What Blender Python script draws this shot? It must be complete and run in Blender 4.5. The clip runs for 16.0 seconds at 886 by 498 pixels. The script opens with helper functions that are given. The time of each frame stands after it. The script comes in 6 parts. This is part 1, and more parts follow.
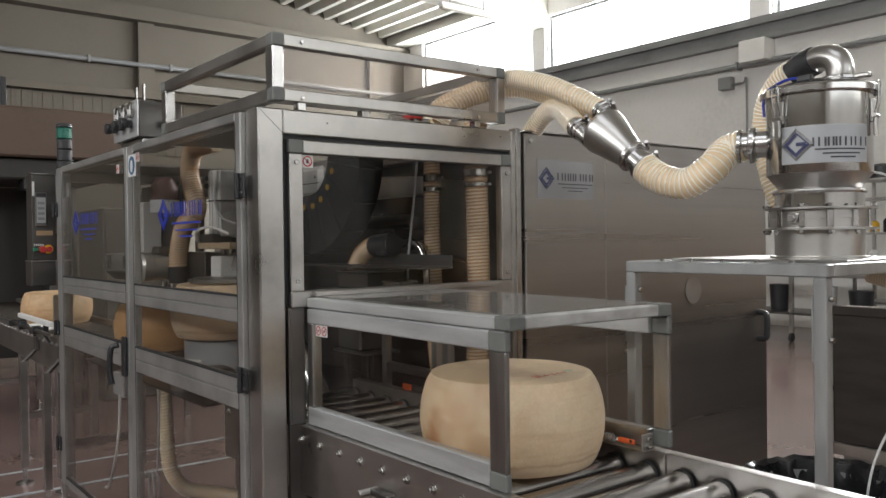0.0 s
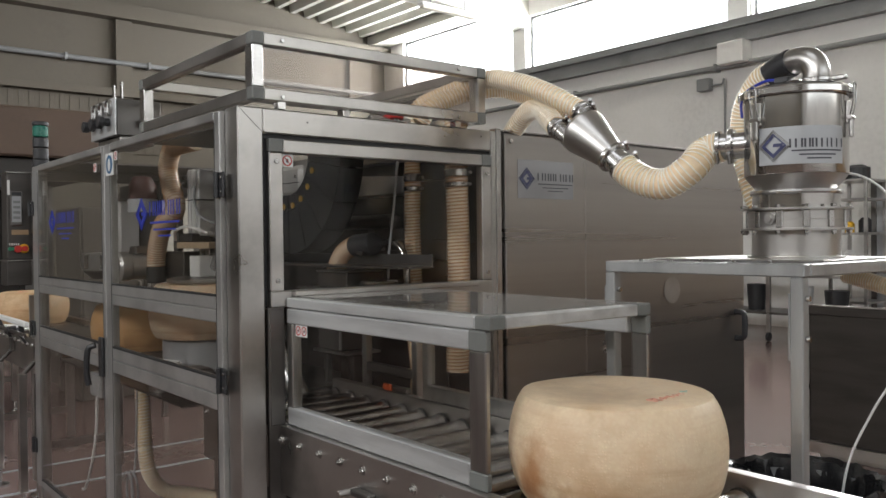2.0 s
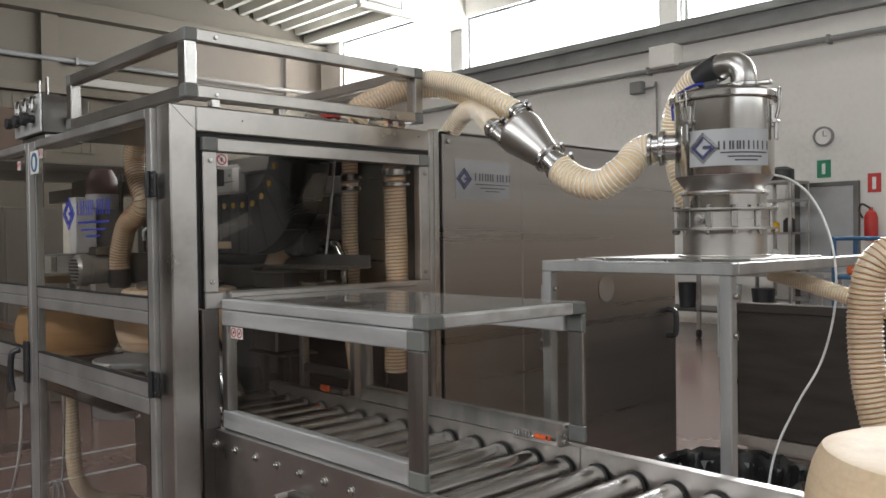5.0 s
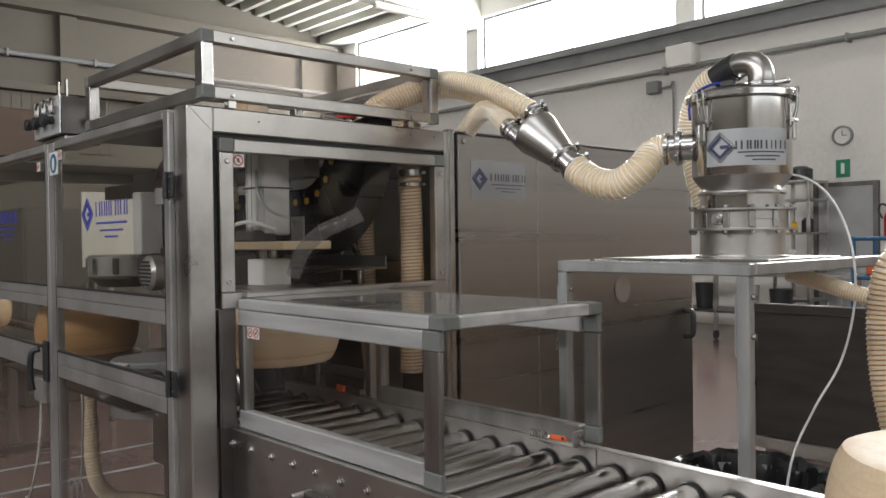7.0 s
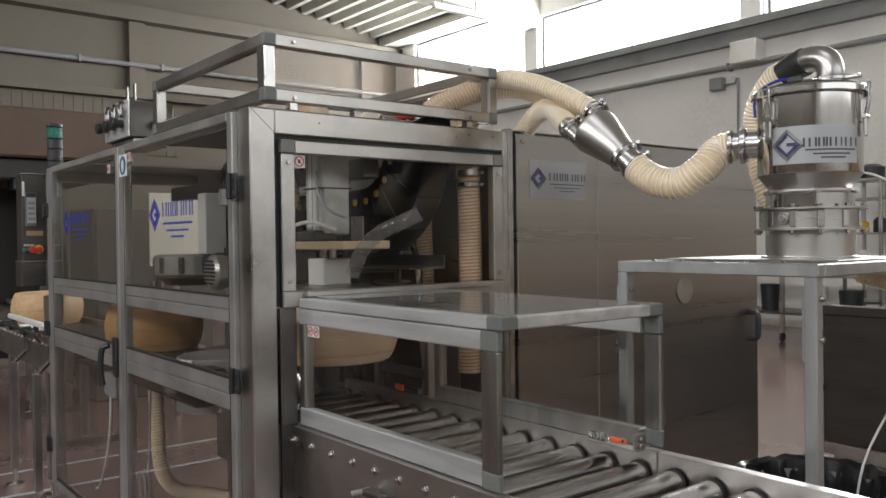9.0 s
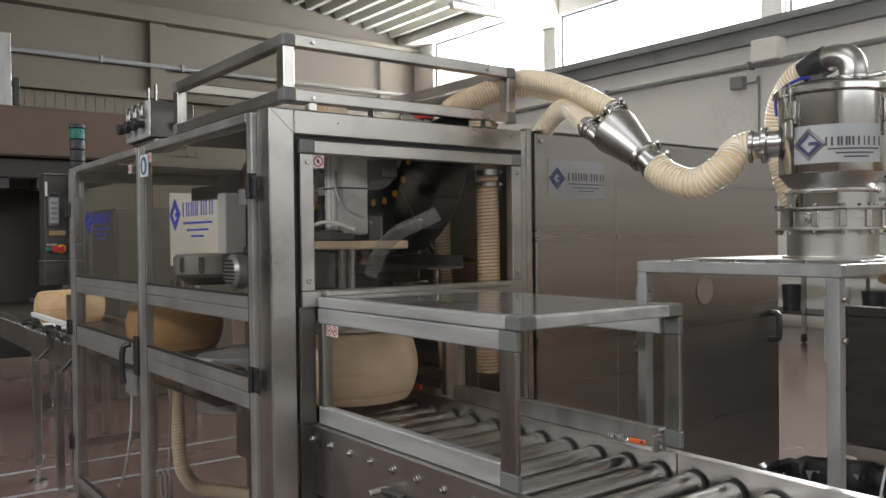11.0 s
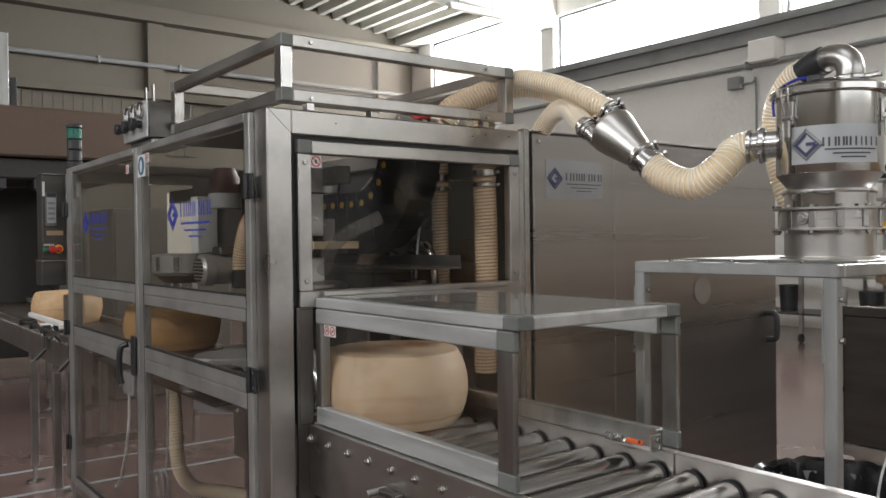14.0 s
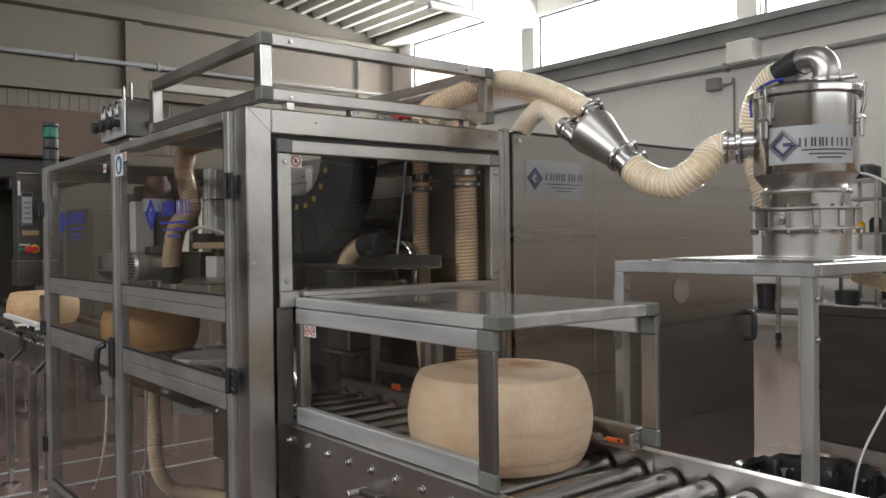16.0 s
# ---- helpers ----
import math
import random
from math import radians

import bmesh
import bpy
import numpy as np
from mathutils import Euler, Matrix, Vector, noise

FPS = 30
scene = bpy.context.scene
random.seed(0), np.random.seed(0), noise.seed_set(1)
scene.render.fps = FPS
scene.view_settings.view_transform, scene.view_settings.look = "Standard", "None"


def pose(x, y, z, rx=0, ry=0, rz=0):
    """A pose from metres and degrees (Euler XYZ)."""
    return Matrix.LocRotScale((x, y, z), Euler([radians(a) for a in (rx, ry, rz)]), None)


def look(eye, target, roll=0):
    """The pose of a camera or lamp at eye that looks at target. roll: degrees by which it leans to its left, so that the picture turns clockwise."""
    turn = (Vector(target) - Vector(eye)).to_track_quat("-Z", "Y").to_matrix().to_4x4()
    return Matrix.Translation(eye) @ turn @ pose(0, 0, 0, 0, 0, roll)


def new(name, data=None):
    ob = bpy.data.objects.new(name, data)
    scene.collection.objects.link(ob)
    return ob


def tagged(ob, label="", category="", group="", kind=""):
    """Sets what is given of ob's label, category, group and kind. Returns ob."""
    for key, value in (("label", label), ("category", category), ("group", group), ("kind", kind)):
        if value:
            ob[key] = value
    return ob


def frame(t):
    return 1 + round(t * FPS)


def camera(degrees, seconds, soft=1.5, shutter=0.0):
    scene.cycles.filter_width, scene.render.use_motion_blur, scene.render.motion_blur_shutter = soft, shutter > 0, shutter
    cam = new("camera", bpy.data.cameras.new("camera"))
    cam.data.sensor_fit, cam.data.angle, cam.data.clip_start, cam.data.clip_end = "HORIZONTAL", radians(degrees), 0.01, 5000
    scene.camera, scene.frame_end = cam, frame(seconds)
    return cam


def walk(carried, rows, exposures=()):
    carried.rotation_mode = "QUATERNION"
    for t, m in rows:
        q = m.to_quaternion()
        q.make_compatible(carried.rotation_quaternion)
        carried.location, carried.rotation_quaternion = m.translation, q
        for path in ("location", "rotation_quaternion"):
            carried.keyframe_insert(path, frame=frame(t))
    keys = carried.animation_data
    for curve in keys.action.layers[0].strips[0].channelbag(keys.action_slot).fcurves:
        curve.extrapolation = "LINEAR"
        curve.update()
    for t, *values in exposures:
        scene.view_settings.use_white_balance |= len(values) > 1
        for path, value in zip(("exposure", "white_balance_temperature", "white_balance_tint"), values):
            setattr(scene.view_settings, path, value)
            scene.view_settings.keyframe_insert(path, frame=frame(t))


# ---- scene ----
cam = camera(56.77, 16.0)
EYE = (0.0, 0.0, 1.40)
PATH = [
    (0.0, pose(*EYE, 89.357, 0.704, 52.029)),
    (0.5, pose(*EYE, 89.359, 0.695, 52.025)),
    (1.0, pose(*EYE, 89.359, 0.695, 52.025)),
    (1.5, pose(*EYE, 89.358, 0.697, 51.978)),
    (2.0, pose(*EYE, 89.329, 0.631, 50.664)),
    (2.5, pose(*EYE, 89.303, 0.667, 49.293)),
    (3.0, pose(*EYE, 89.293, 0.726, 48.045)),
    (3.5, pose(*EYE, 89.290, 0.753, 47.118)),
    (4.0, pose(*EYE, 89.278, 0.721, 46.309)),
    (6.5, pose(*EYE, 89.294, 0.754, 46.549)),
    (7.0, pose(*EYE, 89.316, 0.744, 47.411)),
    (7.5, pose(*EYE, 89.320, 0.745, 48.502)),
    (8.0, pose(*EYE, 89.347, 0.743, 49.449)),
    (8.5, pose(*EYE, 89.359, 0.740, 50.457)),
    (9.0, pose(*EYE, 89.362, 0.713, 51.480)),
    (9.5, pose(*EYE, 89.370, 0.716, 52.248)),
    (12.0, pose(*EYE, 89.365, 0.672, 52.798)),
    (12.5, pose(*EYE, 89.365, 0.680, 52.778)),
    (13.0, pose(*EYE, 89.364, 0.680, 52.730)),
    (13.5, pose(*EYE, 89.370, 0.676, 52.694)),
    (14.0, pose(*EYE, 89.374, 0.672, 52.608)),
    (14.5, pose(*EYE, 89.367, 0.677, 52.471)),
    (15.0, pose(*EYE, 89.367, 0.685, 52.248)),
    (15.5, pose(*EYE, 89.360, 0.661, 51.951)),
    (16.0, pose(*EYE, 89.343, 0.681, 51.249)),
]
walk(cam, PATH, exposures=[(0.0, 0.0), (16.0, 0.0)])

# ---- world, sun, large lights ----
world = bpy.data.worlds.new("world")
scene.world = world
world.use_nodes = True
_n = world.node_tree.nodes
_sky = _n.new("ShaderNodeTexSky")
_sky.sky_type, _sky.sun_disc = "NISHITA", False
_sky.sun_elevation, _sky.sun_rotation = radians(40), radians(20)
_sky.air_density, _sky.dust_density = 1.5, 4.0
_n["Background"].inputs["Strength"].default_value = 0.12
world.node_tree.links.new(_sky.outputs[0], _n["Background"].inputs[0])

sun_data = bpy.data.lights.new("sun", "SUN")
sun_data.energy, sun_data.angle, sun_data.color = 0.5, radians(15), (1.0, 0.96, 0.9)
sun = new("sun", sun_data)
sun.matrix_world = look((4, 30, 26), (0, 0, 0))


def daylight_lamp(name, eye, target, w, h, watts):
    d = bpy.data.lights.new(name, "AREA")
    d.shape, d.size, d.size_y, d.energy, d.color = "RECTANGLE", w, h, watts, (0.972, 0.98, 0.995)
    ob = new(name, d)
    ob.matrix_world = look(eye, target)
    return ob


SOUTH = ((-9.6, -5.2), (-4.7, -0.3), (0.3, 4.7))
# daylight in the high north window band, plus fill through unseen east, south and roof openings
for xa, xb, za, zb in ((-16.1, -12.22, 4.83, 6.20), (-11.82, -7.34, 4.83, 5.92), (-6.90, -2.30, 4.83, 5.92), (-1.85, 2.75, 4.83, 5.92)):
    daylight_lamp("window_daylight", ((xa + xb) / 2, 12.29, (za + zb) / 2), ((xa + xb) / 2, 8, (za + zb) / 2), xb - xa, zb - za, 580)
# fill lamps: these east, south and roof openings are assumed, out of view
daylight_lamp("window_daylight", (8.28, 1.75, 4.4), (0, 1.75, 4.4), 13.5, 2.6, 185)
for xa, xb in SOUTH:
    daylight_lamp("window_daylight", ((xa + xb) / 2, -8.28, 5.4), ((xa + xb) / 2, 0, 5.4), xb - xa, 1.1, 260)
daylight_lamp("skylight_daylight", (0.4, -1.6, 7.25), (0.4, -1.6, 0.0), 4.6, 2.6, 90)

# ---- materials ----
MATS = {}


def mat(name, color, rough=0.5, metal=0.0, var=0.12, scale=6.0, fine=60.0, bump=0.0, stretch=(1, 1, 1), coat=0.0, rough_var=0.1, spec=0.5, dark=None, obj_rand=0.0):
    """Base colour with two scales of variation, matching roughness variation and fine relief."""
    m = bpy.data.materials.new(name)
    m.use_nodes = True
    nt = m.node_tree
    N, L = nt.nodes, nt.links
    b = N["Principled BSDF"]
    tc = N.new("ShaderNodeTexCoord")
    mp = N.new("ShaderNodeMapping")
    mp.inputs["Scale"].default_value = stretch
    L.new(tc.outputs["Object"], mp.inputs[0])
    n1, n2 = N.new("ShaderNodeTexNoise"), N.new("ShaderNodeTexNoise")
    n1.inputs["Scale"].default_value, n2.inputs["Scale"].default_value = scale, fine
    n1.inputs["Detail"].default_value, n2.inputs["Detail"].default_value = 5, 3
    L.new(mp.outputs[0], n1.inputs["Vector"])
    L.new(mp.outputs[0], n2.inputs["Vector"])
    ad = N.new("ShaderNodeMath")
    ad.operation = "MULTIPLY_ADD"
    ad.inputs[1].default_value = 0.35 if not metal else 0.12
    L.new(n2.outputs["Fac"], ad.inputs[0])
    L.new(n1.outputs["Fac"], ad.inputs[2])
    rp = N.new("ShaderNodeValToRGB")
    lo = dark or tuple(c * (1 - 2.2 * var) for c in color)
    hi = tuple(min(1, c * (1 + 1.2 * var)) for c in color)
    rp.color_ramp.elements[0].position, rp.color_ramp.elements[0].color = 0.38, (*lo, 1)
    rp.color_ramp.elements[1].position, rp.color_ramp.elements[1].color = 0.95, (*hi, 1)
    e = rp.color_ramp.elements.new(0.62)
    e.color = (*color, 1)
    L.new(ad.outputs[0], rp.inputs[0])
    L.new(rp.outputs[0], b.inputs["Base Color"])
    mr = N.new("ShaderNodeMapRange")
    if metal:
        rough_var *= 0.5
    mr.inputs["From Min"].default_value, mr.inputs["From Max"].default_value = 0.3, 1.0
    mr.inputs["To Min"].default_value, mr.inputs["To Max"].default_value = max(0.02, rough - rough_var), min(1, rough + rough_var)
    L.new(ad.outputs[0], mr.inputs[0])
    L.new(mr.outputs[0], b.inputs["Roughness"])
    b.inputs["Metallic"].default_value = metal
    b.inputs["Coat Weight"].default_value = coat
    b.inputs["Specular IOR Level"].default_value = spec
    if bump and not metal:
        bp = N.new("ShaderNodeBump")
        bp.inputs["Strength"].default_value, bp.inputs["Distance"].default_value = bump, 0.004
        L.new(ad.outputs[0], bp.inputs["Height"])
        L.new(bp.outputs[0], b.inputs["Normal"])
    MATS[name] = m
    return m


def glass_mat(name, tint, ior=1.49, gloss_rough=0.02, film=0.0):
    """Thin clear sheet: what lies behind shows through, with a Fresnel gloss and a faint film of dust and painted haze.
    """
    m = bpy.data.materials.new(name)
    m.use_nodes = True
    N, L = m.node_tree.nodes, m.node_tree.links
    N.remove(N["Principled BSDF"])
    tr, gl, lw, mx = N.new("ShaderNodeBsdfTransparent"), N.new("ShaderNodeBsdfGlossy"), N.new("ShaderNodeLayerWeight"), N.new("ShaderNodeMixShader")
    pw, ma = N.new("ShaderNodeMath"), N.new("ShaderNodeMath")
    pw.operation, ma.operation = "POWER", "MULTIPLY_ADD"
    f0 = ((ior - 1) / (ior + 1)) ** 2
    pw.inputs[1].default_value, ma.inputs[1].default_value, ma.inputs[2].default_value = 5.0, 1 - f0, f0
    lw.inputs["Blend"].default_value = 0.5
    L.new(lw.outputs["Facing"], pw.inputs[0])
    L.new(pw.outputs[0], ma.inputs[0])
    tr.inputs[0].default_value = (*tint, 1)
    gl.inputs["Roughness"].default_value = gloss_rough
    L.new(ma.outputs[0], mx.inputs[0])
    L.new(tr.outputs[0], mx.inputs[1])
    L.new(gl.outputs[0], mx.inputs[2])
    last = mx
    if film:
        df, mf, nz, rp, tc = N.new("ShaderNodeBsdfDiffuse"), N.new("ShaderNodeMixShader"), N.new("ShaderNodeTexNoise"), N.new("ShaderNodeMapRange"), N.new("ShaderNodeTexCoord")
        df.inputs[0].default_value = (0.55, 0.5, 0.45, 1)
        nz.inputs["Scale"].default_value, nz.inputs["Detail"].default_value = 5, 6
        rp.inputs["From Min"].default_value, rp.inputs["From Max"].default_value = 0.4, 0.8
        rp.inputs["To Min"].default_value, rp.inputs["To Max"].default_value = film * 0.4, film
        L.new(tc.outputs["Object"], nz.inputs["Vector"])
        L.new(nz.outputs["Fac"], rp.inputs[0])
        L.new(rp.outputs[0], mf.inputs[0])
        L.new(mx.outputs[0], mf.inputs[1])
        L.new(df.outputs[0], mf.inputs[2])
        last = mf
    L.new(last.outputs[0], N["Material Output"].inputs[0])
    MATS[name] = m
    return m


STEEL = mat("brushed_steel", (0.51, 0.493, 0.472), 0.34, 1.0, 0.13, 5.0, 45, 0.02, (1, 1, 1), rough_var=0.16)
PROFILE = mat("door_profile", (0.45, 0.445, 0.43), 0.36, 0.65, 0.12, 3.0, 45, 0.03, (2, 2, 2), rough_var=0.12)
STEEL_H = mat("brushed_sheet", (0.395, 0.372, 0.348), 0.29, 1.0, 0.035, 1.4, 30, 0.03, (1, 0.25, 14), rough_var=0.05)
STEEL_S = mat("polished_steel", (0.54, 0.53, 0.52), 0.25, 1.0, 0.08, 4.0, 50, 0.03, (1, 1, 3), rough_var=0.06)
# dark reflections of operator panel, partition and brace are put into this base colour
DIM = mat("dim_reflecting_sheet", (0.10, 0.092, 0.085), 0.45, 0.75, 0.12, 2.0, 30, 0.05, (1, 1, 6))
POLISH = mat("bright_polished_steel", (0.60, 0.59, 0.575), 0.15, 1.0, 0.05, 3.0, 40, 0.0, (1, 1, 0.4), rough_var=0.05)
# dark steel parts, and a shaded copy of STEEL for the outlet posts and inlet bar
STEEL_D = mat("dark_and_shaded_steel", (0.20, 0.19, 0.18), 0.42, 1.0, 0.15, 2.0, 30, 0.05)
ROLLER = mat("roller_steel", (0.40, 0.385, 0.37), 0.27, 1.0, 0.05, 3.0, 60, 0.0, (4, 0.6, 4), rough_var=0.06)
ALU = mat("anodised_profile", (0.64, 0.65, 0.645), 0.38, 0.55, 0.13, 2.0, 40, 0.03, (1.2, 6, 10), rough_var=0.12)
# darker copy of the hood profile; dark reflections put into its colour
POSTS = mat("dark_reflecting_profile", (0.46, 0.455, 0.44), 0.34, 1.0, 0.14, 2.0, 40, 0.03, (8, 8, 1.2))
CORNER = mat("grey_corner_cap", (0.16, 0.165, 0.155), 0.45, 0.0, 0.1, 8, 80, 0.02)
GASKET = mat("black_rubber", (0.02, 0.02, 0.02), 0.6, 0.0, 0.1, 8, 80)
BLACK = mat("black_plastic", (0.025, 0.025, 0.027), 0.38, 0.0, 0.12, 10, 90, 0.03)
CHAIN = mat("chain_plastic", (0.006, 0.006, 0.006), 0.75, 0.0, 0.12, 10, 90, 0.03, spec=0.12)
PANE = glass_mat("clear_pane", (0.91, 0.90, 0.885), ior=1.42, film=0.001)
# cover front pane: reflected haze painted in as a pale film and brownish tint
PANE_D = glass_mat("reflection_haze_pane", (0.84, 0.80, 0.77), ior=1.49, gloss_rough=0.03, film=0.06)
PANE_L = glass_mat("dusty_lid_pane", (0.90, 0.90, 0.89), ior=1.49, gloss_rough=0.02, film=0.12)
PANE_W = glass_mat("window_glass", (0.97, 0.98, 0.98))
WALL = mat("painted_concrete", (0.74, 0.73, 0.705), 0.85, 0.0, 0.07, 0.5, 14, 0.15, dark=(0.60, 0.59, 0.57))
# pale cream darkened in its colour, for the dim light on the west wall
WALL_B = mat("dimmed_cream_panel", (0.135, 0.119, 0.094), 0.8, 0.0, 0.08, 0.6, 14, 0.15)
CEIL = mat("roof_slab", (0.52, 0.51, 0.46), 0.85, 0.0, 0.06, 0.6, 12, 0.1)
FLOOR = mat("worn_floor", (0.165, 0.112, 0.10), 0.19, 0.0, 0.08, 0.8, 16, 0.04, rough_var=0.06)
GREYPAINT = mat("grey_paint", (0.22, 0.225, 0.225), 0.5, 0.0, 0.1, 2, 40, 0.05)
# dark painted parts; on the machine's back sheet it paints interior shade
DARKP = mat("dark_paint_and_shade", (0.03, 0.026, 0.023), 0.55, 0.0, 0.15, 1.5, 30, 0.05)
TAUPE = mat("taupe_paint", (0.13, 0.115, 0.097), 0.5, 0.0, 0.1, 1.5, 30, 0.05)
BROWN = mat("brown_panel", (0.10, 0.066, 0.047), 0.6, 0.0, 0.12, 1.2, 20, 0.05)
WHITE = mat("white_plastic", (0.76, 0.76, 0.74), 0.4, 0.0, 0.05, 6, 60, 0.02)
OFFWHITE = mat("white_board", (0.72, 0.69, 0.6), 0.6, 0.0, 0.06, 3, 40)
LABEL = mat("grey_label", (0.42, 0.43, 0.44), 0.45, 0.2, 0.05, 4, 60)
PLATE = mat("dull_label_plate", (0.30, 0.30, 0.305), 0.42, 0.4, 0.06, 4, 60)
LOGO = mat("navy_print", (0.035, 0.04, 0.11), 0.5, 0.0, 0.1, 8, 60)
LOGO_G = mat("dark_print", (0.06, 0.06, 0.07), 0.5, 0.0, 0.1, 8, 60)
BLUEPRINT = mat("blue_print", (0.02, 0.035, 0.32), 0.5, 0.0, 0.1, 8, 60)
BLUE = mat("blue_paint", (0.03, 0.11, 0.22), 0.5, 0.0, 0.12, 4, 40, 0.05)
STAMP = mat("faded_ink", (0.58, 0.30, 0.22), 0.6, 0.0, 0.25, 40, 160)
TEAL = mat("faded_teal_ink", (0.36, 0.47, 0.40), 0.6, 0.0, 0.2, 40, 160)
STAND = mat("grey_profile", (0.40, 0.405, 0.40), 0.4, 0.6, 0.10, 2.0, 40, 0.03, (8, 8, 1.2))
DULLRED = mat("dull_red_plastic", (0.07, 0.02, 0.018), 0.5, 0.0, 0.1, 6, 60)
RED = mat("red_plastic", (0.5, 0.03, 0.025), 0.4, 0.0, 0.1, 6, 60)
ORANGE = mat("orange_plastic", (0.7, 0.12, 0.03), 0.4, 0.0, 0.1, 6, 60)
YELLOW = mat("yellow_plastic", (0.8, 0.45, 0.02), 0.45, 0.0, 0.08, 8, 60)
GREEN = mat("green_lens", (0.01, 0.13, 0.09), 0.25, 0.0, 0.1, 6, 60)
GREENSIGN = mat("green_sign", (0.02, 0.22, 0.12), 0.5, 0.0, 0.08, 6, 60)
HOSE = mat("cream_hose", (0.79, 0.62, 0.40), 0.28, 0.0, 0.06, 8, 80, 0.03, coat=0.3)
HOSE_I = mat("tan_hose", (0.70, 0.58, 0.43), 0.3, 0.0, 0.07, 8, 80, 0.03, coat=0.3)
HOSE_B = mat("brown_spiral", (0.46, 0.27, 0.14), 0.35, 0.0, 0.08, 8, 80, coat=0.2)
for _m in (HOSE, HOSE_I):
    _m.node_tree.nodes["Principled BSDF"].inputs["Subsurface Weight"].default_value = 0.25
    _m.node_tree.nodes["Principled BSDF"].inputs["Subsurface Radius"].default_value = (0.03, 0.018, 0.008)
HOSE_W = mat("hose_spiral", (0.93, 0.88, 0.77), 0.22, 0.0, 0.06, 8, 80, coat=0.4)
TUBE = glass_mat("clear_tube", (0.82, 0.83, 0.84), gloss_rough=0.08, film=0.15)
BAG = mat("bin_bag", (0.012, 0.012, 0.013), 0.22, 0.0, 0.15, 14, 50, 0.5, coat=0.3)
WOOD = mat("pale_board", (0.45, 0.34, 0.22), 0.55, 0.0, 0.12, 4, 50, 0.05)
CARD = mat("brown_card", (0.38, 0.26, 0.15), 0.75, 0.0, 0.1, 3, 40, 0.05)
MOTOR = mat("motor_casting", (0.58, 0.575, 0.56), 0.32, 0.6, 0.12, 6, 60, 0.05)


def cheese_mat(name, base, dark, warm, stains=()):
    m = mat(name, base, 0.5, 0.0, 0.07, 9.0, 42.0, 0.0, dark=dark, rough_var=0.08)
    N, L = m.node_tree.nodes, m.node_tree.links
    b = N["Principled BSDF"]
    tc = [n for n in N if n.type == "TEX_COORD"][0]
    # rusty patches and faint rows of stamped dots round the side
    nz, rp, mx = N.new("ShaderNodeTexNoise"), N.new("ShaderNodeMapRange"), N.new("ShaderNodeMix")
    nz.inputs["Scale"].default_value, nz.inputs["Detail"].default_value = 5.0, 7
    L.new(tc.outputs["Object"], nz.inputs["Vector"])
    rp.inputs["From Min"].default_value, rp.inputs["From Max"].default_value = 0.55, 0.78
    rp.inputs["To Max"].default_value = 0.75
    L.new(nz.outputs["Fac"], rp.inputs[0])
    mx.data_type = "RGBA"
    L.new(rp.outputs[0], mx.inputs["Factor"])
    old = b.inputs["Base Color"].links[0].from_socket
    L.new(old, mx.inputs["A"])
    mx.inputs["B"].default_value = (*warm, 1)
    L.new(mx.outputs["Result"], b.inputs["Base Color"])
    vo = N.new("ShaderNodeTexVoronoi")
    vo.inputs["Scale"].default_value = 120
    L.new(tc.outputs["Object"], vo.inputs["Vector"])
    bp, n2, b2 = N.new("ShaderNodeBump"), N.new("ShaderNodeTexNoise"), N.new("ShaderNodeBump")
    bp.inputs["Strength"].default_value, bp.inputs["Distance"].default_value = 0.06, 0.003
    L.new(vo.outputs["Distance"], bp.inputs["Height"])
    n2.inputs["Scale"].default_value, n2.inputs["Detail"].default_value = 26, 6
    L.new(tc.outputs["Object"], n2.inputs["Vector"])
    b2.inputs["Strength"].default_value, b2.inputs["Distance"].default_value = 0.32, 0.005
    L.new(n2.outputs["Fac"], b2.inputs["Height"])
    L.new(bp.outputs[0], b2.inputs["Normal"])
    L.new(b2.outputs[0], b.inputs["Normal"])
    # faint level bands left by the moulds
    mp, n3, r3, m3 = N.new("ShaderNodeMapping"), N.new("ShaderNodeTexNoise"), N.new("ShaderNodeMapRange"), N.new("ShaderNodeMix")
    mp.inputs["Scale"].default_value = (1.5, 1.5, 16)
    L.new(tc.outputs["Object"], mp.inputs[0])
    L.new(mp.outputs[0], n3.inputs["Vector"])
    n3.inputs["Scale"].default_value, n3.inputs["Detail"].default_value = 3.5, 6
    r3.inputs["From Min"].default_value, r3.inputs["From Max"].default_value, r3.inputs["To Max"].default_value = 0.48, 0.75, 0.6
    L.new(n3.outputs["Fac"], r3.inputs[0])
    m3.data_type = "RGBA"
    L.new(r3.outputs[0], m3.inputs["Factor"])
    L.new(mx.outputs["Result"], m3.inputs["A"])
    m3.inputs["B"].default_value = (*[0.6 * a + 0.4 * c for a, c in zip(dark, warm)], 1)
    L.new(m3.outputs["Result"], b.inputs["Base Color"])
    # crevice shade between the stamped dots, mixed into the colour
    r4, m4 = N.new("ShaderNodeMapRange"), N.new("ShaderNodeMix")
    r4.inputs["From Min"].default_value, r4.inputs["From Max"].default_value, r4.inputs["To Max"].default_value = 0.25, 0.75, 0.13
    L.new(vo.outputs["Distance"], r4.inputs[0])
    m4.data_type = "RGBA"
    L.new(r4.outputs[0], m4.inputs["Factor"])
    L.new(m3.outputs["Result"], m4.inputs["A"])
    m4.inputs["B"].default_value = (*warm, 1)
    L.new(m4.outputs["Result"], b.inputs["Base Color"])
    # rows of pressed dots round the side, broken up by wear; a brown mould line near the foot; single rusty stains and
    # grey-brown patches on top
    def node(kind, **k):
        n = N.new(kind)
        for key, v in k.items():
            if key == "op":
                n.operation = v
            else:
                n.inputs[int(key[1:])].default_value = v
        return n
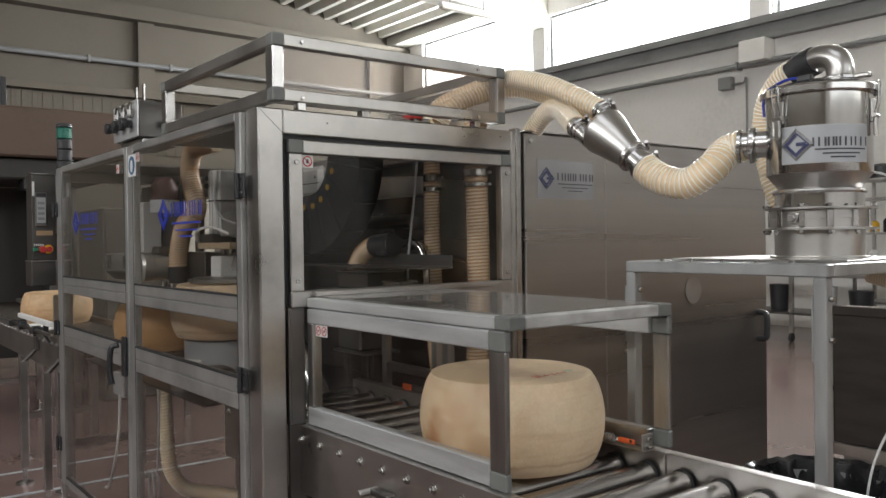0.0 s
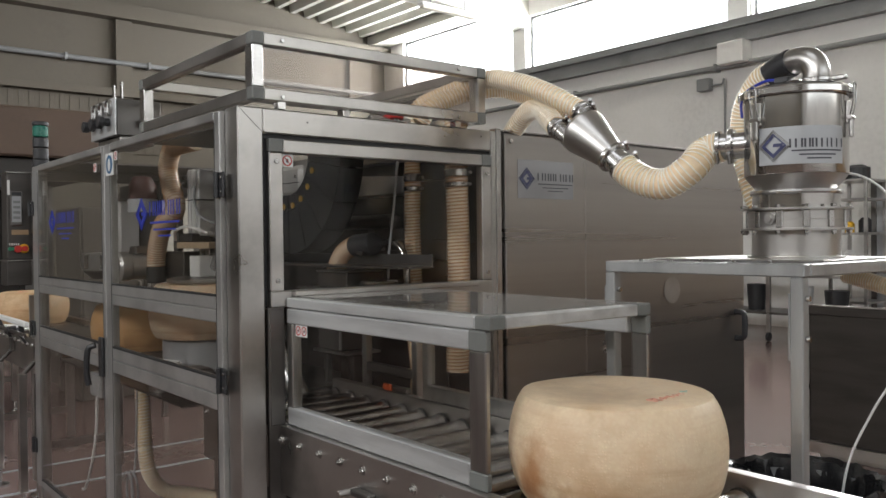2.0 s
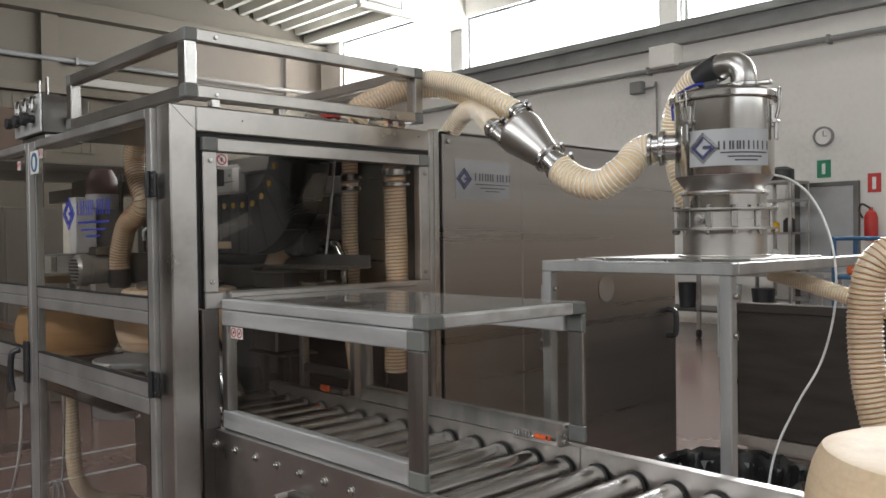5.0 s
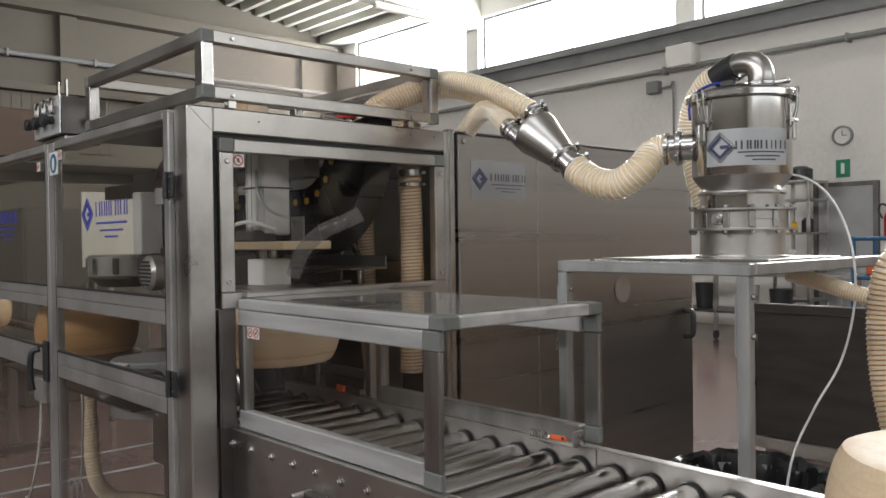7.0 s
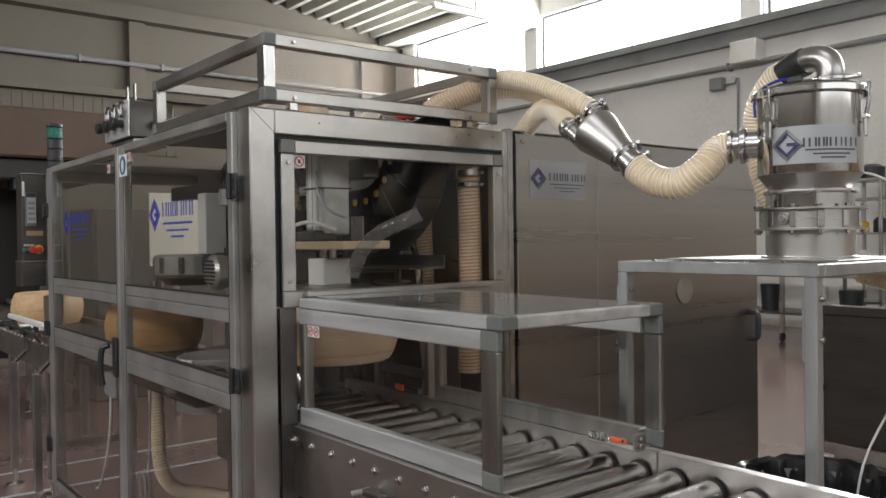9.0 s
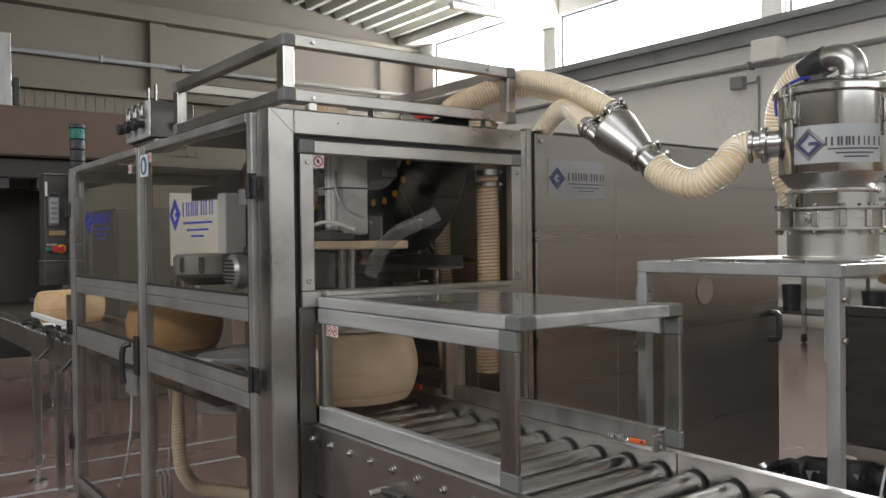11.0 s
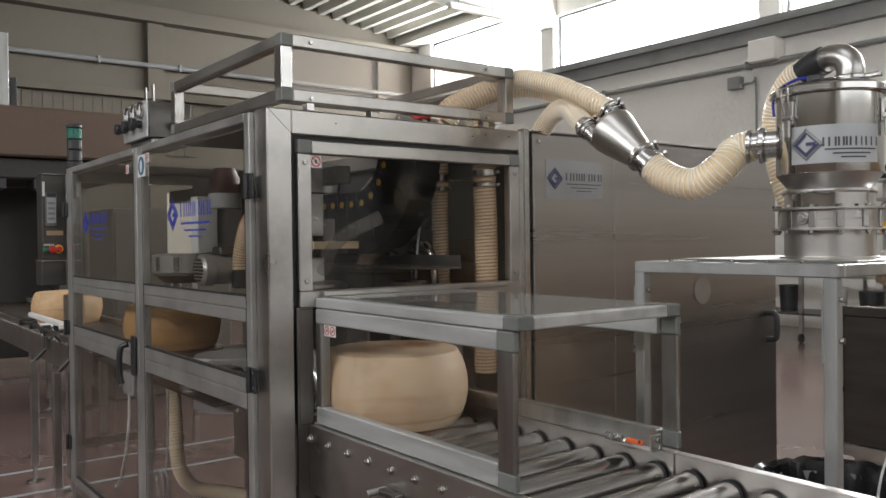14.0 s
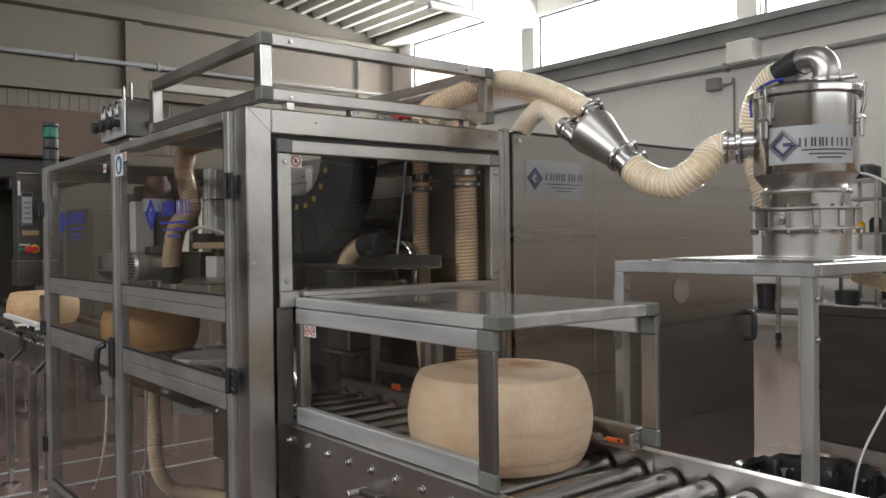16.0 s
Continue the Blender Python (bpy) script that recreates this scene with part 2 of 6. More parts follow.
    sp = N.new("ShaderNodeSeparateXYZ")
    L.new(tc.outputs["Object"], sp.inputs[0])
    at2, mu, cb = node("ShaderNodeMath", op="ARCTAN2"), node("ShaderNodeMath", op="MULTIPLY", i1=0.222), N.new("ShaderNodeCombineXYZ")
    L.new(sp.outputs["Y"], at2.inputs[0])
    L.new(sp.outputs["X"], at2.inputs[1])
    L.new(at2.outputs[0], mu.inputs[0])
    L.new(mu.outputs[0], cb.inputs[0])
    L.new(sp.outputs["Z"], cb.inputs[1])
    v2, dots = N.new("ShaderNodeTexVoronoi"), N.new("ShaderNodeMapRange")
    v2.inputs["Scale"].default_value, v2.inputs["Randomness"].default_value = 165, 0.55
    L.new(cb.outputs[0], v2.inputs["Vector"])
    dots.inputs["From Min"].default_value, dots.inputs["From Max"].default_value, dots.inputs["To Min"].default_value, dots.inputs["To Max"].default_value = 0.22, 0.42, 1.0, 0.0
    L.new(v2.outputs["Distance"], dots.inputs[0])
    n5, m5 = N.new("ShaderNodeTexNoise"), N.new("ShaderNodeMapRange")
    n5.inputs["Scale"].default_value, n5.inputs["Detail"].default_value = 38, 2
    L.new(cb.outputs[0], n5.inputs["Vector"])
    m5.inputs["From Min"].default_value, m5.inputs["From Max"].default_value = 0.46, 0.56
    L.new(n5.outputs["Fac"], m5.inputs[0])
    zl, zh = N.new("ShaderNodeMapRange"), N.new("ShaderNodeMapRange")
    for q, a, c in ((zl, 0.03, 0.05), (zh, 0.195, 0.17)):
        q.inputs["From Min"].default_value, q.inputs["From Max"].default_value = a, c
        L.new(sp.outputs["Z"], q.inputs[0])
    k1, k2, k3 = (node("ShaderNodeMath", op="MULTIPLY") for _ in range(3))
    L.new(dots.outputs[0], k1.inputs[0])
    L.new(m5.outputs[0], k1.inputs[1])
    L.new(zl.outputs[0], k2.inputs[0])
    L.new(zh.outputs[0], k2.inputs[1])
    L.new(k1.outputs[0], k3.inputs[0])
    L.new(k2.outputs[0], k3.inputs[1])
    b5 = N.new("ShaderNodeBump")
    b5.inputs["Strength"].default_value, b5.inputs["Distance"].default_value = 0.2, 0.003
    L.new(k3.outputs[0], b5.inputs["Height"])
    L.new(b2.outputs[0], b5.inputs["Normal"])
    L.new(b5.outputs[0], b.inputs["Normal"])
    last = m4.outputs["Result"]

    def tint(fac, colour, last):
        m6 = N.new("ShaderNodeMix")
        m6.data_type = "RGBA"
        L.new(fac, m6.inputs["Factor"])
        L.new(last, m6.inputs["A"])
        m6.inputs["B"].default_value = (*colour, 1)
        return m6.outputs["Result"]
    k4 = node("ShaderNodeMath", op="MULTIPLY", i1=0.22)
    L.new(k3.outputs[0], k4.inputs[0])
    last = tint(k4.outputs[0], tuple(min(1, c * 1.25) for c in base), last)
    n6 = N.new("ShaderNodeTexNoise")
    n6.inputs["Scale"].default_value, n6.inputs["Detail"].default_value = 22, 6
    L.new(tc.outputs["Object"], n6.inputs["Vector"])
    wob = node("ShaderNodeMath", op="MULTIPLY_ADD", i1=0.022)
    L.new(n6.outputs["Fac"], wob.inputs[0])
    L.new(sp.outputs["Z"], wob.inputs[2])
    df, ab, ln = node("ShaderNodeMath", op="SUBTRACT", i1=0.043), node("ShaderNodeMath", op="ABSOLUTE"), N.new("ShaderNodeMapRange")
    L.new(wob.outputs[0], df.inputs[0])
    L.new(df.outputs[0], ab.inputs[0])
    L.new(ab.outputs[0], ln.inputs[0])
    ln.inputs["From Min"].default_value, ln.inputs["From Max"].default_value, ln.inputs["To Min"].default_value, ln.inputs["To Max"].default_value = 0.0, 0.007, 0.55, 0.0
    last = tint(ln.outputs[0], tuple(c * 0.75 for c in warm), last)
    for (px, py, pz), size, colour, strength in stains:
        ds, q6, mr6 = N.new("ShaderNodeVectorMath"), node("ShaderNodeMath", op="MULTIPLY_ADD", i1=size * 1.6), N.new("ShaderNodeMapRange")
        ds.operation = "DISTANCE"
        L.new(tc.outputs["Object"], ds.inputs[0])
        ds.inputs[1].default_value = (px, py, pz)
        L.new(n6.outputs["Fac"], q6.inputs[0])
        L.new(ds.outputs["Value"], q6.inputs[2])
        L.new(q6.outputs[0], mr6.inputs[0])
        mr6.inputs["From Min"].default_value, mr6.inputs["From Max"].default_value, mr6.inputs["To Min"].default_value, mr6.inputs["To Max"].default_value = size * 0.9, size * 1.8, strength, 0.0
        last = tint(mr6.outputs[0], colour, last)
    L.new(last, b.inputs["Base Color"])
    b.inputs["Subsurface Weight"].default_value = 0.12
    b.inputs["Subsurface Radius"].default_value = (0.02, 0.01, 0.005)
    return m


CHEESE = cheese_mat("cheese_rind", (0.745, 0.59, 0.40), (0.64, 0.475, 0.295), (0.56, 0.32, 0.16), (((-0.03, -0.222, 0.075), 0.085, (0.42, 0.19, 0.07), 0.8), ((-0.05, -0.21, 0.035), 0.06, (0.34, 0.14, 0.05), 0.8), ((0.0, -0.06, 0.215), 0.15, (0.44, 0.31, 0.19), 0.55), ((0.12, -0.19, 0.03), 0.09, (0.45, 0.24, 0.1), 0.6), ((0.05, -0.21, 0.15), 0.08, (0.60, 0.40, 0.24), 0.5)))
CHEESE_B = cheese_mat("brushed_cheese_rind", (0.75, 0.59, 0.42), (0.61, 0.45, 0.30), (0.56, 0.32, 0.16), (((-0.04, 0.097, 0.212), 0.11, (0.36, 0.14, 0.05), 0.85), ((-0.05, -0.08, 0.215), 0.14, (0.46, 0.33, 0.22), 0.5), ((0.15, -0.16, 0.01), 0.07, (0.5, 0.26, 0.13), 0.6)))
CHEESE_M = cheese_mat("tan_cheese_rind", (0.66, 0.46, 0.26), (0.50, 0.31, 0.15), (0.40, 0.17, 0.06))
CHEESE_D = cheese_mat("dark_cheese_rind", (0.60, 0.36, 0.15), (0.38, 0.22, 0.10), (0.42, 0.17, 0.05))

# ---- mesh helpers ----


def box(bm, x0, x1, y0, y1, z0, z1, bevel=0.003):
    """A box with softened edges."""
    vs = [bm.verts.new((x, y, z)) for x in (min(x0, x1), max(x0, x1)) for y in (min(y0, y1), max(y0, y1)) for z in (min(z0, z1), max(z0, z1))]
    fs = [bm.faces.new([vs[i] for i in q]) for q in ((0, 1, 3, 2), (4, 6, 7, 5), (0, 4, 5, 1), (2, 3, 7, 6), (0, 2, 6, 4), (1, 5, 7, 3))]
    if bevel:
        es = list({e for f in fs for e in f.edges})
        bmesh.ops.bevel(bm, geom=es, offset=min(bevel, 0.45 * min(abs(x1 - x0), abs(y1 - y0), abs(z1 - z0))), segments=1, affect="EDGES")
    return bm


def lathe(bm, profile, segs=32, at=None, squash=1.0, loop=False):
    """A turned form round the z axis of the pose at; open profile ends are closed."""
    at = at or Matrix()
    rings = []
    for r, z in profile:
        if r < 1e-5:
            rings.append([bm.verts.new(at @ Vector((0, 0, z)))])
        else:
            rings.append([bm.verts.new(at @ Vector((r * math.cos(2 * math.pi * k / segs), r * squash * math.sin(2 * math.pi * k / segs), z))) for k in range(segs)])
    if loop:
        rings.append(rings[0])
    for a, b in zip(rings, rings[1:]):
        for k in range(segs):
            j = (k + 1) % segs
            if len(a) == 1 and len(b) == 1:
                continue
            if len(a) == 1:
                f = bm.faces.new((a[0], b[j], b[k]))
            elif len(b) == 1:
                f = bm.faces.new((a[k], a[j], b[0]))
            else:
                f = bm.faces.new((a[k], a[j], b[j], b[k]))
            f.smooth = True
    for ring, flip in ((rings[0], True), (rings[-1], False)):
        if len(ring) > 1 and not loop:
            bm.faces.new(ring[::-1] if flip else ring)
    return bm


def cyl(bm, p, q, r, segs=20, r2=None, edge=0.12):
    """A bar from p to q with chamfered ends."""
    p, q = Vector(p), Vector(q)
    d = (q - p).length
    at = Matrix.Translation(p) @ (q - p).to_track_quat("Z", "Y").to_matrix().to_4x4()
    r2 = r if r2 is None else r2
    c = min(edge * min(r, r2), d * 0.2)
    return lathe(bm, [(0, 0), (r - c, 0), (r, c), (r2, d - c), (r2 - c, d), (0, d)], segs, at)


def smooth_path(pts, step):
    """Catmull-Rom through pts, at even steps of length."""
    P = [Vector(p) for p in pts]
    P = [2 * P[0] - P[1]] + P + [2 * P[-1] - P[-2]]
    fine = []
    for i in range(1, len(P) - 2):
        a, b, c, d = P[i - 1:i + 3]
        for k in range(40):
            t = k / 40
            fine.append(0.5 * ((2 * b) + (c - a) * t + (2 * a - 5 * b + 4 * c - d) * t * t + (3 * b - a - 3 * c + d) * t ** 3))
    fine.append(P[-2])
    out, need = [fine[0]], step
    for a, b in zip(fine, fine[1:]):
        seg = (b - a).length
        while seg > 1e-9 and need <= seg:
            a = a + (b - a) * (need / seg)
            seg = (b - a).length
            out.append(a)
            need = step
        need -= seg
    return out


def frames_along(path):
    t0 = (path[1] - path[0]).normalized()
    n = t0.orthogonal().normalized()
    out = []
    for i, p in enumerate(path):
        t = (path[min(i + 1, len(path) - 1)] - path[max(i - 1, 0)]).normalized()
        n = (n - t * n.dot(t)).normalized()
        out.append((p, n, t.cross(n)))
    return out


def sweep(bm, path, radius, segs=14, cap=True):
    """A round skin along path; radius is a number or a function of the step."""
    rings = []
    for i, (p, n, b) in enumerate(frames_along(path)):
        r = radius(i) if callable(radius) else radius
        rings.append([bm.verts.new(p + (n * math.cos(2 * math.pi * k / segs) + b * math.sin(2 * math.pi * k / segs)) * r) for k in range(segs)])
    for a, b in zip(rings, rings[1:]):
        for k in range(segs):
            j = (k + 1) % segs
            bm.faces.new((a[k], a[j], b[j], b[k])).smooth = True
    if cap:
        bm.faces.new(rings[0][::-1])
        bm.faces.new(rings[-1])
    return bm


def finish(name, bm, material):
    me = bpy.data.meshes.new(name)
    bmesh.ops.recalc_face_normals(bm, faces=bm.faces)
    for e in bm.edges:
        if len(e.link_faces) == 2 and e.calc_face_angle(0.0) > 0.6:
            e.smooth = False
    bm.to_mesh(me)
    bm.free()
    me.materials.append(material)
    return new(name, me)


def part(name, bm, material, parent, label=""):
    ob = finish(name, bm, material)
    ob.parent = parent
    if label:
        ob["label"] = label
    return ob


def thing(name, label, category, at=None, group="", kind=""):
    e = new(name)
    e.empty_display_size = 0.1
    if at is not None:
        e.matrix_basis = at
    return tagged(e, label, category, group, kind)


def solid(name, bm, material, label="", category="", group="", kind=""):
    return tagged(finish(name, bm, material), label, category, group, kind)


def B(*a, **k):
    return box(bmesh.new(), *a, **k)


def rail(name, parent, mtl, *a, bevel=0.003, label=""):
    return part(name, B(*a, bevel=bevel), mtl, parent, label)


def hose_into(name, parent, pts, r, pitch=0.0122, segs=16, mtl=None, label="", wire=0.0023):
    """Ribbed suction hose: a skin that bulges between the turns, and the spiral wire round it."""
    path = smooth_path(pts, pitch / 4)
    bm = sweep(bmesh.new(), path, lambda i: r * (1 + 0.012 * math.cos(2 * math.pi * i / 4 + 0.6)), segs)
    ob = part(name, bm, mtl or HOSE, parent, label)
    fr = frames_along(path)
    per = 4
    wp = []
    for i, (p, n, b) in enumerate(fr[:-1]):
        q = fr[i + 1]
        for k in range(per):
            f = k / per
            a = 2 * math.pi * (i + f) / 4
            c = p + (q[0] - p) * f
            wp.append(c + (n * math.cos(a) + b * math.sin(a)) * (r * 1.025))
    part("spiral", sweep(bmesh.new(), wp, wire, 5), HOSE_B if mtl is HOSE_I else HOSE_W, ob)
    return ob


def hose(pts, r, label, **k):
    t = thing("suction_hose", label, "hose", group="suction hoses")
    hose_into("sleeve", t, pts, r, **k)
    return t


def clamp(name, parent, p, direction, r, w=0.03, mtl=None):
    """A band clamp with its bolt block."""
    d = Vector(direction).normalized()
    p = Vector(p)
    bm = cyl(bmesh.new(), p - d * w / 2, p + d * w / 2, r, 28)
    n = d.orthogonal().normalized()
    o = p + n * (r + 0.006)
    cyl(bm, o - d.cross(n) * 0.018, o + d.cross(n) * 0.018, 0.006, 8)
    return part(name, bm, mtl or STEEL_S, parent)

# ---- the hall ----
solid("floor", B(-17.2, 9.0, -8.3, 12.3, -0.2, 0.0, bevel=0), FLOOR, "worn reddish-brown industrial floor of the hall", "floor", kind="structure")

WINS = ((-16.1, -12.22, 4.83, 6.20), (-11.82, -7.34, 4.83, 5.92), (-6.90, -2.30, 4.83, 5.92), (-1.85, 2.75, 4.83, 5.92))
bm = B(-17.2, 9.0, 12.0, 12.3, 0, 4.83, bevel=0)
xs = -17.2
for x0, x1, z0, z1 in WINS:
    box(bm, xs, x0, 12.0, 12.3, 4.83, 6.9, bevel=0)
    box(bm, x0, x1, 12.0, 12.3, z1, 6.9, bevel=0)
    xs = x1
box(bm, xs, 9.0, 12.0, 12.3, 4.83, 6.9, bevel=0)
wall_n = solid("wall_north", bm, WALL, "pale grey painted concrete wall below high windows", "wall", kind="structure")
for i, (x0, x1, z0, z1) in enumerate(WINS):
    w = thing("window_%d" % (i + 1), "long high window with bright frosted daylight and slim frame", "window", kind="structure")
    f = 0.05
    for nm, a in (("window_sill", (x0, x1, 12.08, 12.24, z0, z0 + f)), ("window_head", (x0, x1, 12.08, 12.24, z1 - f, z1)), ("jamb", (x0, x0 + f, 12.08, 12.24, z0 + f, z1 - f)), ("jamb", (x1 - f, x1, 12.08, 12.24, z0 + f, z1 - f))):
        rail(nm, w, GREYPAINT, *a)
    xm = (x0 + x1) / 2
    rail("mullion", w, WHITE, xm - 0.02, xm + 0.02, 12.12, 12.2, z0 + f, z1 - f)
    for xa, xb in ((x0 + f, xm - 0.02), (xm + 0.02, x1 - f)):
        p = rail("pane", w, PANE_W, xa, xb, 12.15, 12.158, z0 + f, z1 - f, bevel=0)
        p.visible_shadow = False

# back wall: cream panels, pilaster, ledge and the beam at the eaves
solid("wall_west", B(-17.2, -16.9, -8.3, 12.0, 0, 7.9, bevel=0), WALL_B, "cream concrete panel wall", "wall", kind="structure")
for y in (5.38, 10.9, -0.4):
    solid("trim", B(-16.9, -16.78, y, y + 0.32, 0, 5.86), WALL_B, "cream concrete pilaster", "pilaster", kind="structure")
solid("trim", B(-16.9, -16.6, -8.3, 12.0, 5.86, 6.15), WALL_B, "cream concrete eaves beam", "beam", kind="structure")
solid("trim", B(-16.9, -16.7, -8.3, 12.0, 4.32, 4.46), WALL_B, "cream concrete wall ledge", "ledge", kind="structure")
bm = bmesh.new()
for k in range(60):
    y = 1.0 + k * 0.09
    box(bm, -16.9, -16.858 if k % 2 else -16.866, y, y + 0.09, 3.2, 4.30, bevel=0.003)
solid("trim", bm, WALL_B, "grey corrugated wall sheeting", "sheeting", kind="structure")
# out of view; added so the cabinet's lower half mirrors something brown
solid("wall_low", B(0.6, 8.0, 8.0, 8.15, 0, 1.34, bevel=0), CARD, "unseen low brown wall standing in for equipment mirrored in the cabinet", "wall", kind="structure")
# unseen south wall: dark tone dims the steel's reflections, openings added for fill
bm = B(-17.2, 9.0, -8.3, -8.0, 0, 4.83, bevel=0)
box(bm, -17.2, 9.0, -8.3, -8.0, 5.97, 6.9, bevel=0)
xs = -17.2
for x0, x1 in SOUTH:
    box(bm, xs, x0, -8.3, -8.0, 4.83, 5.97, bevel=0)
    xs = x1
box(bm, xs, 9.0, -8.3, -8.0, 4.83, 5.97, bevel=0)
solid("wall_south", bm, WALL_B, "unseen closing wall, kept dark for reflections, with added openings", "wall", kind="structure")
# unseen east wall; its wide opening is added to let in fill light
bm = B(8.0, 8.3, -8.0, -5.0, 0, 7.9, bevel=0)
box(bm, 8.0, 8.3, 8.5, 12.0, 0, 7.9, bevel=0)
box(bm, 8.0, 8.3, -5.0, 8.5, 0, 3.1, bevel=0)
box(bm, 8.0, 8.3, -5.0, 8.5, 5.7, 7.9, bevel=0)
solid("wall_east", bm, WALL, "pale closing wall, out of view, with an added wide high opening", "wall", kind="structure")

# bright overcast sky outside the high windows
bk = bpy.data.materials.new("overcast_sky")
bk.use_nodes = True
_b = bk.node_tree.nodes["Principled BSDF"]
_b.inputs["Base Color"].default_value = (0.9, 0.95, 1, 1)
_b.inputs["Emission Color"].default_value = (0.97, 0.98, 1.0, 1)
_b.inputs["Emission Strength"].default_value = 3.0
solid("backdrop", B(-24, 14, 14.0, 14.1, 3.5, 12.0, bevel=0), bk, "plain bright overcast sky outside the windows", "sky", kind="structure")

# pitched roof of ribbed slabs on cross beams
def roof_z(y):
    return 6.30 + 0.143 * (12.0 - y) if y > 2 else 6.30 + 0.143 * (8.0 + y)


bm = bmesh.new()
# gap in the slabs for the assumed roof light
SLABS = ((-17.2, 9, -8.3, -3.0), (-17.2, -2.0, -3.0, -0.2), (2.8, 9, -3.0, -0.2), (-17.2, 9, -0.2, 2.0), (-17.2, 9, 2.0, 12.3))
for xa, xb, ya, yb in SLABS:
    vs = [bm.verts.new(v) for v in ((xa, ya, roof_z(ya) + 0.2), (xb, ya, roof_z(ya) + 0.2), (xb, yb, roof_z(yb) + 0.2), (xa, yb, roof_z(yb) + 0.2))]
    vt = [bm.verts.new(v.co + Vector((0, 0, 0.25))) for v in vs]
    bm.faces.new(vs[::-1])
    bm.faces.new(vt)
    for k in range(4):
        bm.faces.new((vs[k], vs[(k + 1) % 4], vt[(k + 1) % 4], vt[k]))
for k in range(26):
    y = 11.7 - 0.38 * k
    z = roof_z(y)
    vs = [bm.verts.new((x, y + dy, z + dz)) for x in (-16.9, -12.1) for dy, dz in ((-0.06, 0.0), (0.06, 0.0), (0.1, 0.21), (-0.1, 0.21))]
    for q in ((0, 1, 5, 4), (1, 2, 6, 5), (3, 0, 4, 7), (0, 3, 2, 1), (4, 5, 6, 7)):
        bm.faces.new([vs[i] for i in q])
solid("ceiling", bm, CEIL, "pale ribbed concrete roof slabs", "ceiling", kind="structure")
for xb in (-12.03, -7.12, -2.1):
    bm = bmesh.new()
    prof = [(xb - 0.22, 0.0), (xb + 0.22, 0.0), (xb + 0.22, 1), (xb - 0.22, 1)]
    ends = []
    for y in (12.0, 2.0, -8.0):
        zb = 5.66 if y != 2.0 else 6.2
        ends.append([bm.verts.new((x, y, zb + 0.02 if not t else roof_z(y) + 0.19)) for x, t in prof])
    for a, b in zip(ends, ends[1:]):
        for k in range(4):
            bm.faces.new((a[k], a[(k + 1) % 4], b[(k + 1) % 4], b[k]))
    bm.faces.new(ends[0]); bm.faces.new(ends[-1][::-1])
    solid("trim", bm, CEIL, "pale concrete roof beam", "beam", kind="structure")
    solid("trim", B(xb - 0.18, xb + 0.18, 11.93, 12.0, 4.83, 5.679, bevel=0.01), WALL, "pale concrete pier between the windows", "pier", kind="structure")
solid("trim", B(-16.9, -12.45, 11.5, 12.0, 6.20, 6.42), CEIL, "pale concrete lintel above the window", "lintel", kind="structure")

# roof light out of view, added round the overhead fill lamp
sl = thing("window_5", "assumed flat roof light in a grey frame, out of view", "roof light", kind="structure")
for a in ((-2.0, 2.8, -3.0, -2.94, 7.18, 7.28), (-2.0, 2.8, -0.26, -0.2, 7.40, 7.62), (-2.0, -1.94, -2.94, -0.26, 7.22, 7.45), (2.74, 2.8, -2.94, -0.26, 7.22, 7.45)):
    rail("frame", sl, GREYPAINT, *a)

# grey crane ledge, cable conduit and boxes along the window wall
bm = B(-17.0, 9.0, 11.78, 12.0, 4.70, 4.82)
box(bm, -17.0, 9.0, 11.86, 12.0, 4.47, 4.70)
solid("trim", bm, GREYPAINT, "grey painted steel ledge under the windows", "ledge", kind="structure")
c = thing("cable_conduit", "grey steel conduit with clips along the wall", "conduit")
part("pipe", cyl(bmesh.new(), (-16.8, 11.9, 4.13), (8.5, 11.9, 4.13), 0.045, 12), GREYPAINT, c)
for x in (-13.5, -10.5, -7.5, -4.6, -1.5):
    rail("clip", c, GREYPAINT, x, x + 0.04, 11.84, 12.0, 4.07, 4.19)
c = thing("cable_conduit", "grey steel conduit along the cream wall", "conduit")
part("pipe", cyl(bmesh.new(), (-16.78, -7.5, 5.0), (-16.78, 11.6, 5.0), 0.05, 12), GREYPAINT, c)
for y in (1.0, 4.4, 6.0, 8.5):
    rail("clip", c, GREYPAINT, -16.9, -16.71, y, y + 0.05, 4.93, 5.07)
j = thing("junction_box", "small grey junction box with a drop conduit", "box")
rail("body", j, GREYPAINT, -7.83, -7.60, 11.86, 12.0, 3.79, 3.99, bevel=0.01)
part("pipe", sweep(bmesh.new(), smooth_path([(-7.60, 11.93, 3.86), (-7.40, 11.93, 3.86), (-7.35, 11.93, 3.82), (-7.35, 11.93, 2.0)], 0.05), 0.018, 8), GREYPAINT, j)
solid("wall_bracket", B(-7.35, -6.90, 11.7, 12.0, 4.13, 4.47, bevel=0.01), WALL, "pale boxed bracket under the ledge", "bracket")

# fluorescent fitting under the beam
t = thing("ceiling_light", "slim white fluorescent ceiling fitting, unlit", "light", pose(-11.2, 9.35, 5.42, 0, 0, 0))
rail("housing", t, WHITE, -0.07, 0.07, -0.62, 0.62, 0.03, 0.09, bevel=0.01)
rail("diffuser", t, OFFWHITE, -0.06, 0.06, -0.6, 0.6, -0.02, 0.03, bevel=0.015)
rail("hanger", t, GREYPAINT, -0.01, 0.01, -0.4, -0.38, 0.09, 1.5)
rail("hanger", t, GREYPAINT, -0.01, 0.01, 0.38, 0.4, 0.09, 1.4)

# far end: door, clock, signs, extinguisher
d = thing("door_1", "plain grey steel door, closed", "door", kind="structure")
